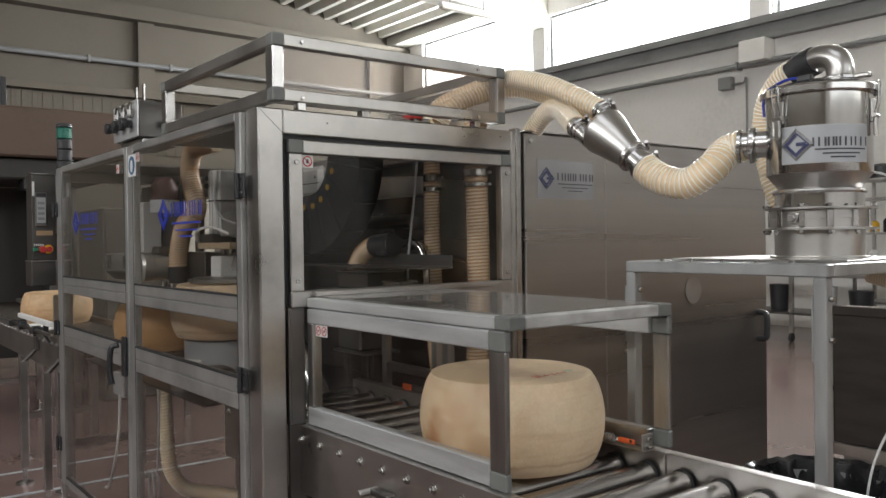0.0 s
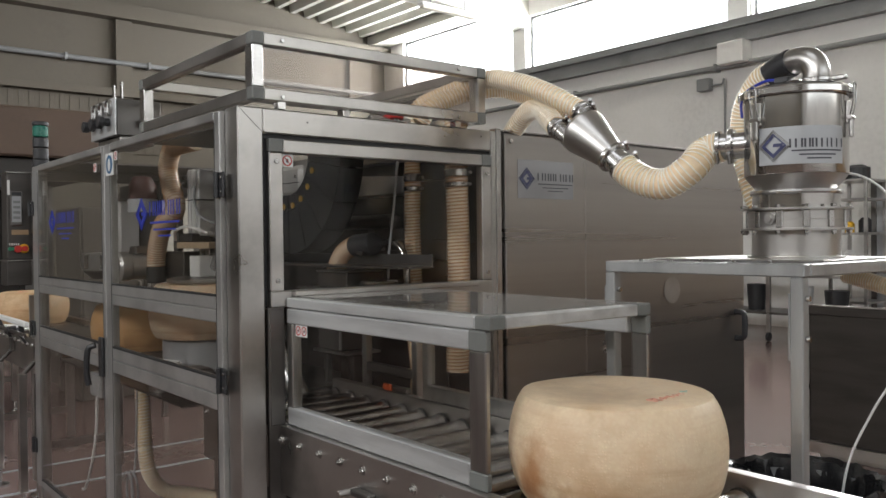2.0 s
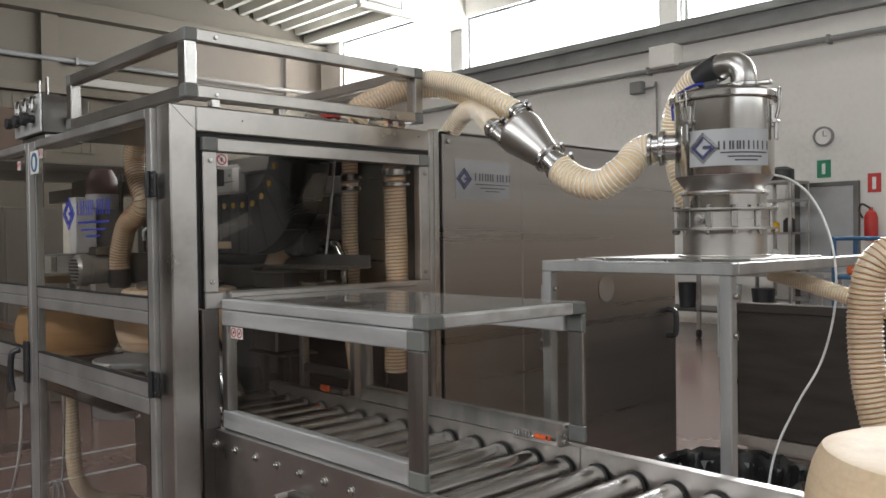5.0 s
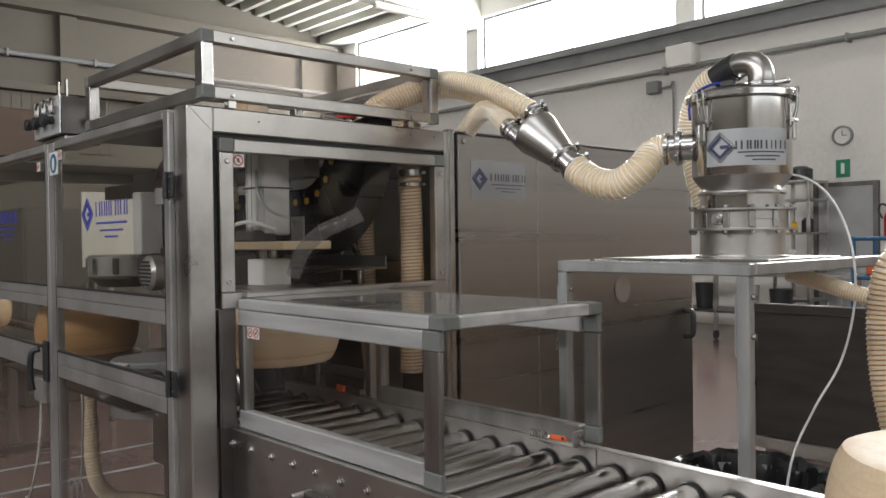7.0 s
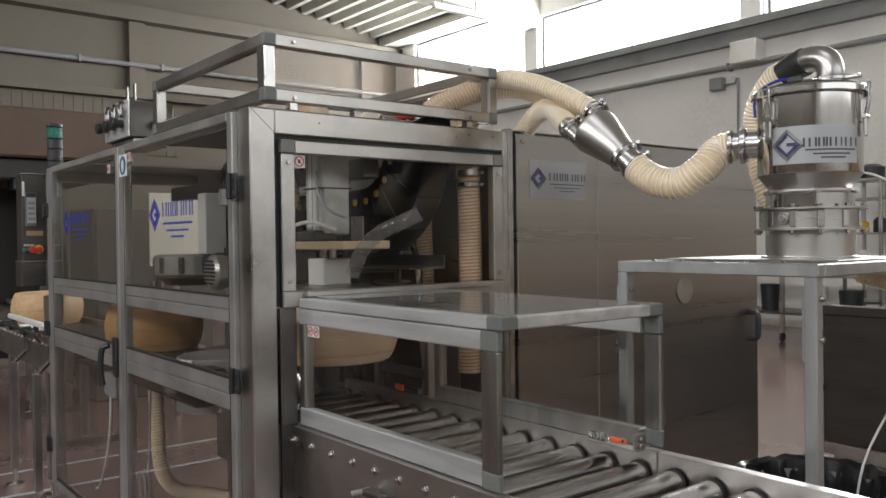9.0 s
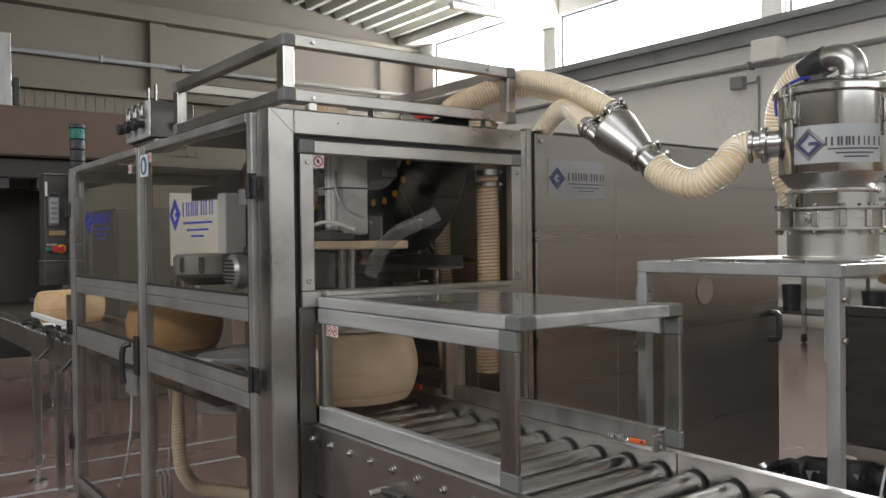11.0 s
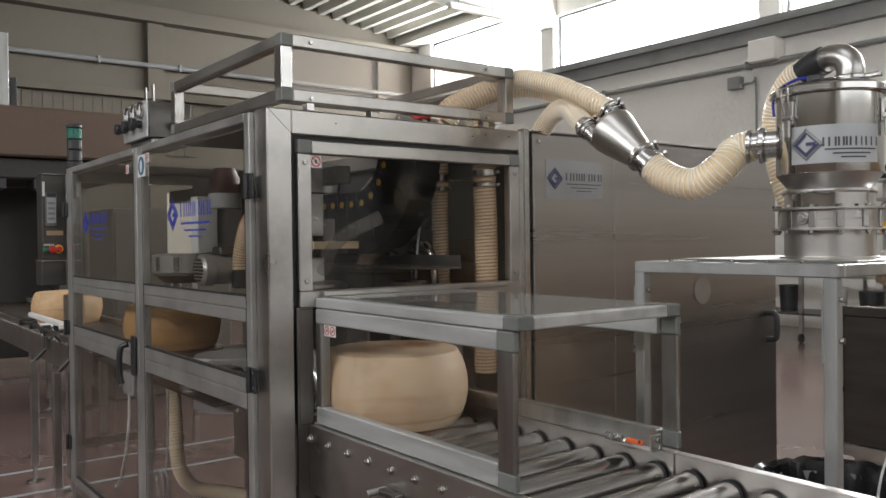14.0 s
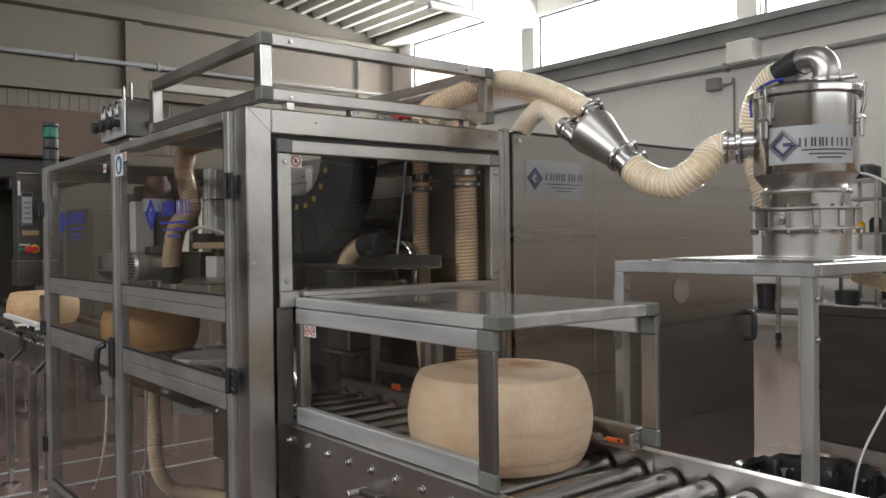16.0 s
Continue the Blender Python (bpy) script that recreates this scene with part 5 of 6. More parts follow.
# ---- bin with a black bag ----
bn = thing("waste_bin", "round bin lined with a crumpled black plastic bag", "bin", pose(-1.065, 2.08, 0))
part("bucket", lathe(bmesh.new(), [(0, 0), (0.15, 0), (0.19, 0.70), (0.195, 0.74), (0.188, 0.74), (0.15, 0.02), (0, 0.02)], 32), GREYPAINT, bn)
bm = bmesh.new()
rings = []
for r, zz, am in ((0.03, 0.34, 0.02), (0.12, 0.40, 0.03), (0.165, 0.55, 0.025), (0.178, 0.70, 0.018), (0.19, 0.765, 0.016), (0.203, 0.775, 0.014), (0.212, 0.74, 0.016), (0.212, 0.66, 0.02), (0.20, 0.56, 0.02), (0.203, 0.46, 0.016)):
    ring = []
    for k in range(72):
        a = 2 * math.pi * k / 72
        v = Vector((math.cos(a) * 5, math.sin(a) * 5, zz * 16))
        d = noise.noise(v) * am + noise.noise(v * 2.3) * am * 0.7
        ring.append(bm.verts.new(((r + d) * math.cos(a), (r + d) * math.sin(a), zz + noise.noise(v * 1.7) * am * 0.9)))
    rings.append(ring)
for a, b in zip(rings, rings[1:]):
    for k in range(72):
        j = (k + 1) % 72
        bm.faces.new((a[k], a[j], b[j], b[k])).smooth = True
part("bag", bm, BAG, bn, "crumpled glossy black bin bag")

# ---- low steel cabinet and far clutter on the right ----
lc = thing("low_partition", "low dark stainless partition panel on a plinth", "partition")
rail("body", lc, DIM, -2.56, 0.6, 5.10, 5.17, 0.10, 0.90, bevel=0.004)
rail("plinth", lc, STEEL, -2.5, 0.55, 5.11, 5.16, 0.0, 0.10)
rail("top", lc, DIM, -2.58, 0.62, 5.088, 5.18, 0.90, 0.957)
rail("top_lip", lc, STEEL, -2.58, 0.62, 5.078, 5.0865, 0.955, 0.963, bevel=0.001)
rail("edge", lc, STEEL, -2.575, -2.555, 5.085, 5.11, 0.10, 0.90, bevel=0.001)
rail("base_rail", lc, STEEL, -2.58, 0.62, 5.07, 5.1, 0.03, 0.10)


def rack(x0, x1, y0, y1, levels, label, m=STEEL):
    r = thing("shelf_rack", label, "rack")
    for xx in (x0, x1 - 0.04):
        for yy in (y0, y1 - 0.04):
            rail("upright", r, m, xx, xx + 0.04, yy, yy + 0.04, 0, levels[-1])
    for zz in levels:
        rail("shelf", r, m, x0, x1, y0, y1, zz, zz + 0.03)
    return r


rack(-5.2, -4.7, 10.9, 11.5, (0.5, 0.95, 1.4, 1.85, 2.1), "steel rack with a few dark and white items on its shelves")
for x, y, zz, a, h, m, nm in ((-5.05, 11.2, 0.98, 0.07, 0.22, WHITE, "white plastic canister"), (-4.85, 11.2, 1.43, 0.08, 0.2, BLACK, "dark plastic canister"), (-5.05, 11.2, 1.43, 0.06, 0.15, YELLOW, "yellow plastic canister"), (-4.95, 11.2, 2.13, 0.16, 0.2, BLACK, "dark bulky machine part")):
    solid("canister", lathe(bmesh.new(), [(0, zz), (a, zz), (a, zz + h * 0.8), (a * 0.5, zz + h), (0, zz + h)], 16, pose(x, y, 0)), m, nm + " on a shelf", "canister")
wb = thing("work_bench", "steel work bench on castors with a lower shelf", "bench")
bx0, bx1, by0, by1 = -7.3, -4.0, 10.2, 10.9
rail("top", wb, STEEL, bx0, bx1, by0, by1, 0.86, 0.9)
rail("shelf", wb, STEEL_D, bx0, bx1, by0, by1, 0.36, 0.39)
for xx in (bx0 + 0.02, -5.7, bx1 - 0.08):
    for yy in (by0, by1 - 0.05):
        rail("leg", wb, STEEL, xx, xx + 0.05, yy, yy + 0.05, 0.12, 0.86)
        part("castor", cyl(bmesh.new(), (xx + 0.005, yy + 0.02, 0.06), (xx + 0.045, yy + 0.02, 0.06), 0.06, 16), BLACK, wb)
for x, zz, a, h, m, nm in ((-6.7, 0.9, 0.1, 0.25, BLACK, "dark machine part"), (-6.35, 0.9, 0.07, 0.3, STEEL_D, "steel machine part"), (-6.0, 0.39, 0.13, 0.35, BLACK, "black tub"), (-5.35, 0.39, 0.14, 0.34, WHITE, "white bucket"), (-4.9, 0.39, 0.15, 0.3, BLACK, "black tub"), (-6.9, 0.39, 0.09, 0.3, STEEL_S, "steel pot"), (-4.6, 0.9, 0.09, 0.22, WHITE, "white canister"), (-5.1, 0.9, 0.07, 0.16, RED, "red canister")):
    solid("bucket", lathe(bmesh.new(), [(0, zz), (a * 0.85, zz), (a, zz + h), (a * 0.9, zz + h), (0, zz + h * 0.9)], 18, pose(x, 10.5, 0.0005)), m, nm + " on the work bench", "container")
bt = thing("blue_trolley", "blue tubular trolley frame", "trolley")
for xx in (-3.35, -2.35):
    for yy in (8.8, 9.4):
        part("upright", cyl(bmesh.new(), (xx, yy, 0.0), (xx, yy, 1.37), 0.025, 10), BLUE, bt)
for zz in (0.95, 1.35):
    for yy in (8.8, 9.4):
        part("rail", cyl(bmesh.new(), (-3.35, yy, zz), (-2.35, yy, zz), 0.022, 10), BLUE, bt)
    for xx in (-3.35, -2.35):
        part("rail", cyl(bmesh.new(), (xx, 8.8, zz), (xx, 9.4, zz), 0.022, 10), BLUE, bt)
solid("orange_crate", B(-3.25, -2.7, 8.85, 9.3, 0.975, 1.10, bevel=0.02), ORANGE, "orange plastic crate on the trolley", "crate")

# ---- inlet side, beyond the machine ----
conveyor("inlet_conveyor", -8.6, -4.30, "stainless inlet conveyor on levelling feet", (-4.95, -5.95, -7.6))
for xx in (-5.3, -4.72):
    l = thing("conveyor_strut", "angled steel strut with a levelling foot beside the inlet", "strut", group="inlet struts")
    rail("upright", l, STEEL, xx - 0.02, xx + 0.02, 0.985, 1.025, 0.10, 0.72)
    part("brace", cyl(bmesh.new(), (xx, 1.005, 0.71), (xx + 0.03, 1.08, 0.80), 0.012, 10), DIM, l)
    part("bracket", B(xx + 0.01, xx + 0.05, 1.06, 1.0845, 0.78, 0.86, bevel=0.003), STEEL_D, l)
    part("foot", lathe(bmesh.new(), [(0, 0.0), (0.05, 0.0), (0.05, 0.012), (0.013, 0.024), (0.013, 0.10), (0, 0.10)], 18, pose(xx, 1.005, 0)), STEEL_S, l)
ir = thing("side_rail", "round steel guide bar with black clamps beside the inlet", "rail")
part("bar", cyl(bmesh.new(), (-5.5, 1.0, 0.93), (-4.62, 1.0, 0.93), 0.010, 12), STEEL_D, ir)
for xx in (-5.3, -4.95):
    part("clamp", cyl(bmesh.new(), (xx, 0.985, 0.93), (xx, 1.03, 0.93), 0.024, 14), BLACK, ir)
    part("stem", cyl(bmesh.new(), (xx, 1.03, 0.93), (xx, 1.086, 0.84), 0.008, 10), BLACK, ir)
g = thing("guide_rail", "white plastic guide strip on black brackets", "guide")
rail("strip", g, WHITE, -5.9, -5.05, 1.09, 1.12, 0.93, 0.96, bevel=0.006)
for xx in (-5.8, -5.2):
    rail("bracket", g, BLACK, xx, xx + 0.03, 1.092, 1.118, 0.889, 0.93)
    part("knob", cyl(bmesh.new(), (xx + 0.015, 1.02, 0.905), (xx + 0.015, 1.092, 0.905), 0.018, 12), BLACK, g)
rail("plate", g, WHITE, -5.6, -5.2, 1.09, 1.26, 0.8985, 0.909, bevel=0.002)
gp = thing("guard_plate", "small upright steel guard plate", "guard")
rail("plate", gp, STEEL, -4.93, -4.92, 1.09, 1.13, 0.89, 1.12)
rail("foot", gp, STEEL, -4.95, -4.90, 1.088, 1.14, 0.8895, 0.90)
# large brown press frame beyond the inlet
bp = thing("brown_press", "large brown painted machine housing behind the inlet", "machine")
rail("housing", bp, BROWN, -10.6, -9.0, 0.2, 2.72, 2.28, 2.78, bevel=0.02)
rail("lower_housing", bp, DARKP, -10.5, -9.1, 0.2, 2.6, 2.06, 2.28, bevel=0.02)
rail("column", bp, STEEL_D, -10.4, -10.1, 0.3, 0.6, 0, 2.06)
rail("column", bp, STEEL_D, -10.4, -10.1, 2.2, 2.5, 0, 2.06)
rail("back_sheet", bp, DARKP, -10.6, -10.5, 0.2, 2.3, 0.1, 2.06)
for y in (0.55, 1.2, 1.75):
    rail("hood_lamp", bp, BLACK, -9.35, -9.05, y, y + 0.3, 1.96, 2.06)
al = thing("profile_column", "tall aluminium profile column with black bracket", "column")
rail("column", al, STAND, -9.9, -9.75, 1.52, 1.655, 2.78, 3.66)
rail("bracket", al, BLACK, -9.86, -9.78, 1.68, 1.74, 2.78, 3.2)
rail("bracket_arm", al, BLACK, -9.86, -9.78, 1.60, 1.68, 3.1, 3.16)
wbd = thing("white_notice_board", "plain cream notice board on a stand beyond the machine", "board")
rail("board", wbd, OFFWHITE, -6.52, -6.5, 2.22, 2.68, 1.22, 1.80, bevel=0.004)
rail("stand", wbd, STEEL, -6.56, -6.52, 2.42, 2.46, 0, 1.6)
mb = thing("metal_cupboard", "tall grey-brown metal cupboard behind the inlet", "cupboard")
rail("body", mb, TAUPE, -8.4, -7.6, 2.1, 3.2, 0, 1.72, bevel=0.01)
rail("door", mb, TAUPE, -7.6, -7.58, 2.12, 2.64, 0.1, 1.68)
rail("door", mb, TAUPE, -7.6, -7.58, 2.66, 3.18, 0.1, 1.68)
for y in (2.60, 2.68):
    rail("handle", mb, STEEL, -7.58, -7.55, y, y + 0.02, 0.9, 1.05)
fl = thing("floor_tape", "white tape line on the floor", "line marking", kind="structure")
rail("tape", fl, LABEL, -5.08, -5.045, -0.5, 2.8, 0.0005, 0.004, bevel=0)
rail("tape", fl, LABEL, -5.60, -5.57, -0.5, 2.8, 0.0005, 0.004, bevel=0)

# ---- inside the machine ----
hose([(-2.38, 1.81, 1.80), (-2.38, 1.81, 1.62), (-2.385, 1.81, 1.45), (-2.38, 1.815, 1.2), (-2.36, 1.80, 1.05), (-2.30, 1.77, 0.93), (-2.27, 1.74, 0.86)], 0.029, "cream ribbed hose hanging down inside the window", pitch=0.0115, wire=0.0022, mtl=HOSE_I)
hose([(-2.12, 1.80, 1.80), (-2.12, 1.80, 1.6), (-2.12, 1.805, 1.4), (-2.115, 1.80, 1.15), (-2.12, 1.795, 0.95)], 0.038, "cream ribbed hose hanging down beside the window frame", pitch=0.0115, wire=0.0022, mtl=HOSE_I)
for x, y, r in ((-2.38, 1.81, 0.034), (-2.12, 1.80, 0.043)):
    t = thing("pipe_collar", "polished steel collar on a hanging hose", "collar", group="hose collars")
    clamp("band", t, (x, y, 1.625), (0, 0, 1), r, 0.03)
    clamp("band", t, (x, y, 1.585), (0, 0, 1), r * 0.97, 0.02)
dv = thing("divider_sheet", "steel divider sheet behind the hoses", "sheet")
rail("sheet", dv, STEEL_H, -2.475, -2.275, 1.882, 1.888, 0.3, 1.615, bevel=0.001)
rail("trim_edge", dv, STEEL_S, -2.475, -2.275, 1.878, 1.889, 1.6155, 1.621, bevel=0.001)
rail("trim_edge", dv, STEEL_S, -2.2745, -2.268, 1.878, 1.889, 0.3, 1.621, bevel=0.001)
ih = thing("inner_housing", "pale steel housing on the inner back wall", "housing")
bm = B(-2.99, -2.43, 1.80, 1.888, 1.57, 1.66, bevel=0.004)
for v in bm.verts:
    if v.co.x < -2.9:
        v.co.x += (v.co.z - 1.57) * 1.7
    elif v.co.x > -2.5 and v.co.z > 1.6:
        v.co.z -= 0.025
part("body", bm, MOTOR, ih)
jb = thing("junction_housing", "pale grey housing with a seam on the inner back wall", "housing")
rail("body", jb, MOTOR, -3.62, -3.22, 1.82, 1.888, 1.60, 1.74, bevel=0.02)
rail("seam", jb, GASKET, -3.61, -3.23, 1.8185, 1.8205, 1.66, 1.664, bevel=0)
part("screw", cyl(bmesh.new(), (-3.26, 1.822, 1.69), (-3.26, 1.816, 1.69), 0.008, 10), STEEL_D, jb)
wr = thing("air_line", "thin grey cable hanging inside the front window", "cable")
part("line", sweep(bmesh.new(), smooth_path([(-2.30, 1.70, 1.755), (-2.32, 1.70, 1.678), (-2.35, 1.70, 1.50), (-2.38, 1.70, 1.34), (-2.385, 1.70, 1.262)], 0.02), 0.0045, 8), LABEL, wr)
bpipe = thing("bent_pipe", "bright bent steel pipe beside the hanging hose", "pipe")
part("pipe", sweep(bmesh.new(), smooth_path([(-2.45, 1.72, 1.385), (-2.39, 1.72, 1.395), (-2.335, 1.72, 1.375), (-2.305, 1.72, 1.32), (-2.30, 1.72, 1.229)], 0.012), 0.013, 14), POLISH, bpipe)
du = thing("drive_unit", "small dark gear drive on steel posts beside the rollers", "drive")
rail("gearbox", du, STEEL_D, -2.76, -2.60, 1.63, 1.76, 0.985, 1.075, bevel=0.008)
rail("base_plate", du, STEEL, -2.78, -2.55, 1.62, 1.78, 0.975, 0.9845, bevel=0.002)
part("motor_can", cyl(bmesh.new(), (-2.68, 1.69, 1.075), (-2.68, 1.69, 1.15), 0.045, 20), STEEL, du)
for xx in (-2.77, -2.58):
    rail("post", du, STEEL_D, xx, xx + 0.025, 1.66, 1.685, 0.25, 0.975)
sp = thing("support_frame", "slim steel support frame with a dark switch box", "frame")
for xx in (-2.50, -2.20):
    rail("post", sp, STEEL, xx, xx + 0.028, 1.66, 1.688, 0.0, 1.199)
rail("cross_bar", sp, STEEL_D, -2.472, -2.20, 1.66, 1.688, 0.93, 0.96)
rail("switch_box", sp, DARKP, -2.61, -2.51, 1.70, 1.76, 1.05, 1.17, bevel=0.006)
gp = thing("guide_tube", "dark polished tube along the inner back wall", "tube")
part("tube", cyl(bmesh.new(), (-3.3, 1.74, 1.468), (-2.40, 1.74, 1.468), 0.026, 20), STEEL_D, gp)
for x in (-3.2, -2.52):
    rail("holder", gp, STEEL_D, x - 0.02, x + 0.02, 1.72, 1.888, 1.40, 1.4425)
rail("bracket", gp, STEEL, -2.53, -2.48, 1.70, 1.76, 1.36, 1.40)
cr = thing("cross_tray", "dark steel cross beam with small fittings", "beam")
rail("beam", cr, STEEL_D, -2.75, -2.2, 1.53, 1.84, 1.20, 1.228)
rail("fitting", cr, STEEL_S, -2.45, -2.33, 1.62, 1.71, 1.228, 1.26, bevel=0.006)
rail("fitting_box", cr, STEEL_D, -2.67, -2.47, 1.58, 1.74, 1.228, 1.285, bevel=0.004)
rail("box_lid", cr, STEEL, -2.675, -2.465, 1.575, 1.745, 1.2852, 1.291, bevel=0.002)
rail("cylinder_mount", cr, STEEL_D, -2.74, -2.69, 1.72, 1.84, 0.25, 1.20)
el = thing("elbow_hose", "short cream elbow hose on the inner tray", "hose")
hose_into("sleeve", el, [(-2.72, 1.68, 1.228), (-2.705, 1.68, 1.28), (-2.655, 1.68, 1.345), (-2.58, 1.68, 1.378), (-2.51, 1.68, 1.385)], 0.034, pitch=0.013, mtl=HOSE_I)
part("cuff", cyl(bmesh.new(), (-2.565, 1.68, 1.380), (-2.44, 1.68, 1.388), 0.041, 22), BLACK, el)
rail("cuff_bracket", el, STEEL_D, -2.50, -2.46, 1.64, 1.888, 1.345, 1.36)
ch = thing("steel_chute", "bent polished steel chute under the station", "chute")
part("pipe", sweep(bmesh.new(), smooth_path([(-2.55, 1.30, 1.16), (-2.52, 1.31, 1.08), (-2.45, 1.33, 0.96), (-2.40, 1.35, 0.87)], 0.02), 0.04, 18), STEEL_S, ch)

# turntable stations and lower parts, seen through the side door
for xx in (-3.93,):
    t = thing("turntable", "grey steel turntable ring on a round base", "turntable", pose(xx, 1.357, 0), group="turntables")
    part("base", lathe(bmesh.new(), [(0, 0.8505), (0.14, 0.8505), (0.12, 0.86), (0.12, 0.868), (0, 0.868)], 28), STEEL_D, t)
    part("ring", lathe(bmesh.new(), [(0, 0.868), (0.22, 0.868), (0.235, 0.876), (0.235, 0.895), (0.2, 0.90), (0, 0.90)], 40), STEEL, t)
tb = thing("white_tub", "small white plastic tub with a rim", "tub", pose(-3.02, 1.12, 0.8505))
part("tub_body", lathe(bmesh.new(), [(0, 0), (0.05, 0), (0.056, 0.07), (0, 0.07)], 24), STEEL, tb)
part("rim", lathe(bmesh.new(), [(0.05, 0.07), (0.064, 0.07), (0.066, 0.10), (0.06, 0.105), (0.05, 0.095)], 24, loop=True), WHITE, tb)
gm = thing("gear_motor", "dark gear motor block beside the turntable", "motor")
rail("gearbox", gm, STEEL_D, -2.90, -2.78, 1.12, 1.22, 0.8505, 0.95, bevel=0.01)
part("motor_can", cyl(bmesh.new(), (-2.84, 1.12, 0.905), (-2.84, 1.065, 0.905), 0.03, 18), BLACK, gm)
rail("junction", gm, BLACK, -2.78, -2.70, 1.14, 1.2, 0.8505, 0.945, bevel=0.006)
lp = thing("round_tray", "shallow round steel tray", "tray", pose(-2.80, 1.28, 0.8505))
part("dish", lathe(bmesh.new(), [(0, 0), (0.08, 0), (0.1, 0.018), (0.094, 0.018), (0.075, 0.005), (0, 0.005)], 28), STEEL, lp)
eb = thing("wall_socket_box", "grey plastic cable box under the tray", "box")
rail("body", eb, LABEL, -3.62, -3.48, 1.03, 1.07, 0.76, 0.86, bevel=0.008)
part("cable", sweep(bmesh.new(), smooth_path([(-3.52, 1.03, 0.77), (-3.50, 1.02, 0.65), (-3.53, 1.01, 0.5), (-3.7, 1.03, 0.35), (-4.0, 1.1, 0.262)], 0.03), 0.006, 8), WHITE, eb)
hs = hose([(-3.49, 1.2, 0.84), (-3.48, 1.2, 0.777), (-3.46, 1.2, 0.65), (-3.445, 1.2, 0.518), (-3.45, 1.22, 0.42), (-3.455, 1.28, 0.345), (-3.40, 1.36, 0.325), (-3.27, 1.43, 0.32), (-3.05, 1.5, 0.30), (-2.8, 1.36, 0.279)], 0.029, "cream ribbed drain hose under the machine", pitch=0.013)
co = thing("coiled_cable", "thin clear cable coiled beside the drain hose", "cable")
pts = [(-3.36, 1.14, 0.84), (-3.35, 1.13, 0.62), (-3.34, 1.12, 0.50)] + [(-3.29 + 0.05 * math.cos(a), 1.115 - 0.003 * a, 0.43 + 0.065 * math.sin(a)) for a in [2.6 + 0.5 * k for k in range(26)]]
part("line", sweep(bmesh.new(), smooth_path(pts, 0.02), 0.005, 6), LABEL, co)
lw = thing("under_frame", "dark steel lower cabinet under the turntables", "cabinet")
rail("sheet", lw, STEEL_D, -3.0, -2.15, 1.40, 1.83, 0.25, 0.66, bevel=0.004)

# ---- the travelling head, keyed along the machine; built at its outlet position ----
HD0 = Vector((-2.30, 1.357, 0.0))
hd_t = thing("travelling_head", "travelling gripper head with actuator, brush drum and motor", "machine head", pose(*HD0))


def hb(nm, mtl, x0, x1, y0, y1, z0, z1, **k):
    return rail(nm, hd_t, mtl, x0, x1, y0, y1, z0, z1, **k)


hb("actuator", WHITE, -0.035, 0.022, -0.06, 0.04, 1.42, 1.69, bevel=0.006, label="aluminium lift actuator")
hb("actuator_rail", ALU, 0.026, 0.056, -0.05, 0.05, 1.42, 1.69, bevel=0.006)
for x in (-0.022, 0.006):
    hb("slot", GREYPAINT, x, x + 0.004, -0.0608, -0.0595, 1.425, 1.685, bevel=0)
for z in (1.66, 1.63):
    part("pipe_joint", cyl(bmesh.new(), (-0.05, -0.065, z), (-0.03, -0.065, z), 0.010, 12), BLACK, hd_t)
hb("carriage_beam", STEEL_D, -1.55, 0.12, 0.06, 0.12, 1.60, 1.66)
hb("strap", BLACK, -0.040, 0.062, -0.064, 0.054, 1.565, 1.57, bevel=0.001)
hb("mount_board", WOOD, -0.075, 0.235, -0.09, 0.08, 1.375, 1.40, label="pale mounting plate")
hb("valve_block", DARKP, -0.06, 0.055, -0.085, 0.0, 1.40, 1.435, bevel=0.006)
part("red_fitting", cyl(bmesh.new(), (-0.085, -0.06, 1.415), (-0.061, -0.06, 1.415), 0.009, 12), RED, hd_t)
hb("end_bracket", STEEL_D, 0.135, 0.205, 0.0, 0.006, 1.40, 1.475, bevel=0.002)
part("bracket_bolt", cyl(bmesh.new(), (0.158, 0.0, 1.455), (0.158, -0.008, 1.455), 0.008, 10), STEEL_S, hd_t)
part("air_tube", sweep(bmesh.new(), smooth_path([(-0.11, -0.08, 1.41), (-0.06, -0.1, 1.445), (0.05, -0.09, 1.46), (0.12, -0.03, 1.43)], 0.012), 0.006, 8), WHITE, hd_t)
part("clear_tube", sweep(bmesh.new(), smooth_path([(0.268, -0.077, 1.304), (0.329, -0.077, 1.379), (0.396, -0.057, 1.426), (0.446, -0.027, 1.45), (0.478, 0.013, 1.474)], 0.012), 0.021, 16), TUBE, hd_t, "clear ribbed plastic tube")
part("air_tube", sweep(bmesh.new(), smooth_path([(0.02, -0.05, 1.62), (0.06, -0.07, 1.56), (0.1, -0.06, 1.50), (0.15, -0.02, 1.47)], 0.012), 0.005, 8), LABEL, hd_t)
gr = part("gripper", lathe(bmesh.new(), [(0, 1.238), (0.145, 1.238), (0.15, 1.243), (0.15, 1.254), (0.13, 1.260), (0, 1.260)], 36), STEEL, hd_t, "suction gripper plate with pale block")
rail("gripper_block", gr, WHITE, -0.045, 0.055, -0.05, 0.05, 1.261, 1.345, bevel=0.004)
for dx in (-0.03, 0.03):
    part("rod", cyl(bmesh.new(), (dx, 0, 1.345), (dx, 0, 1.52), 0.013, 14), STEEL_S, gr)
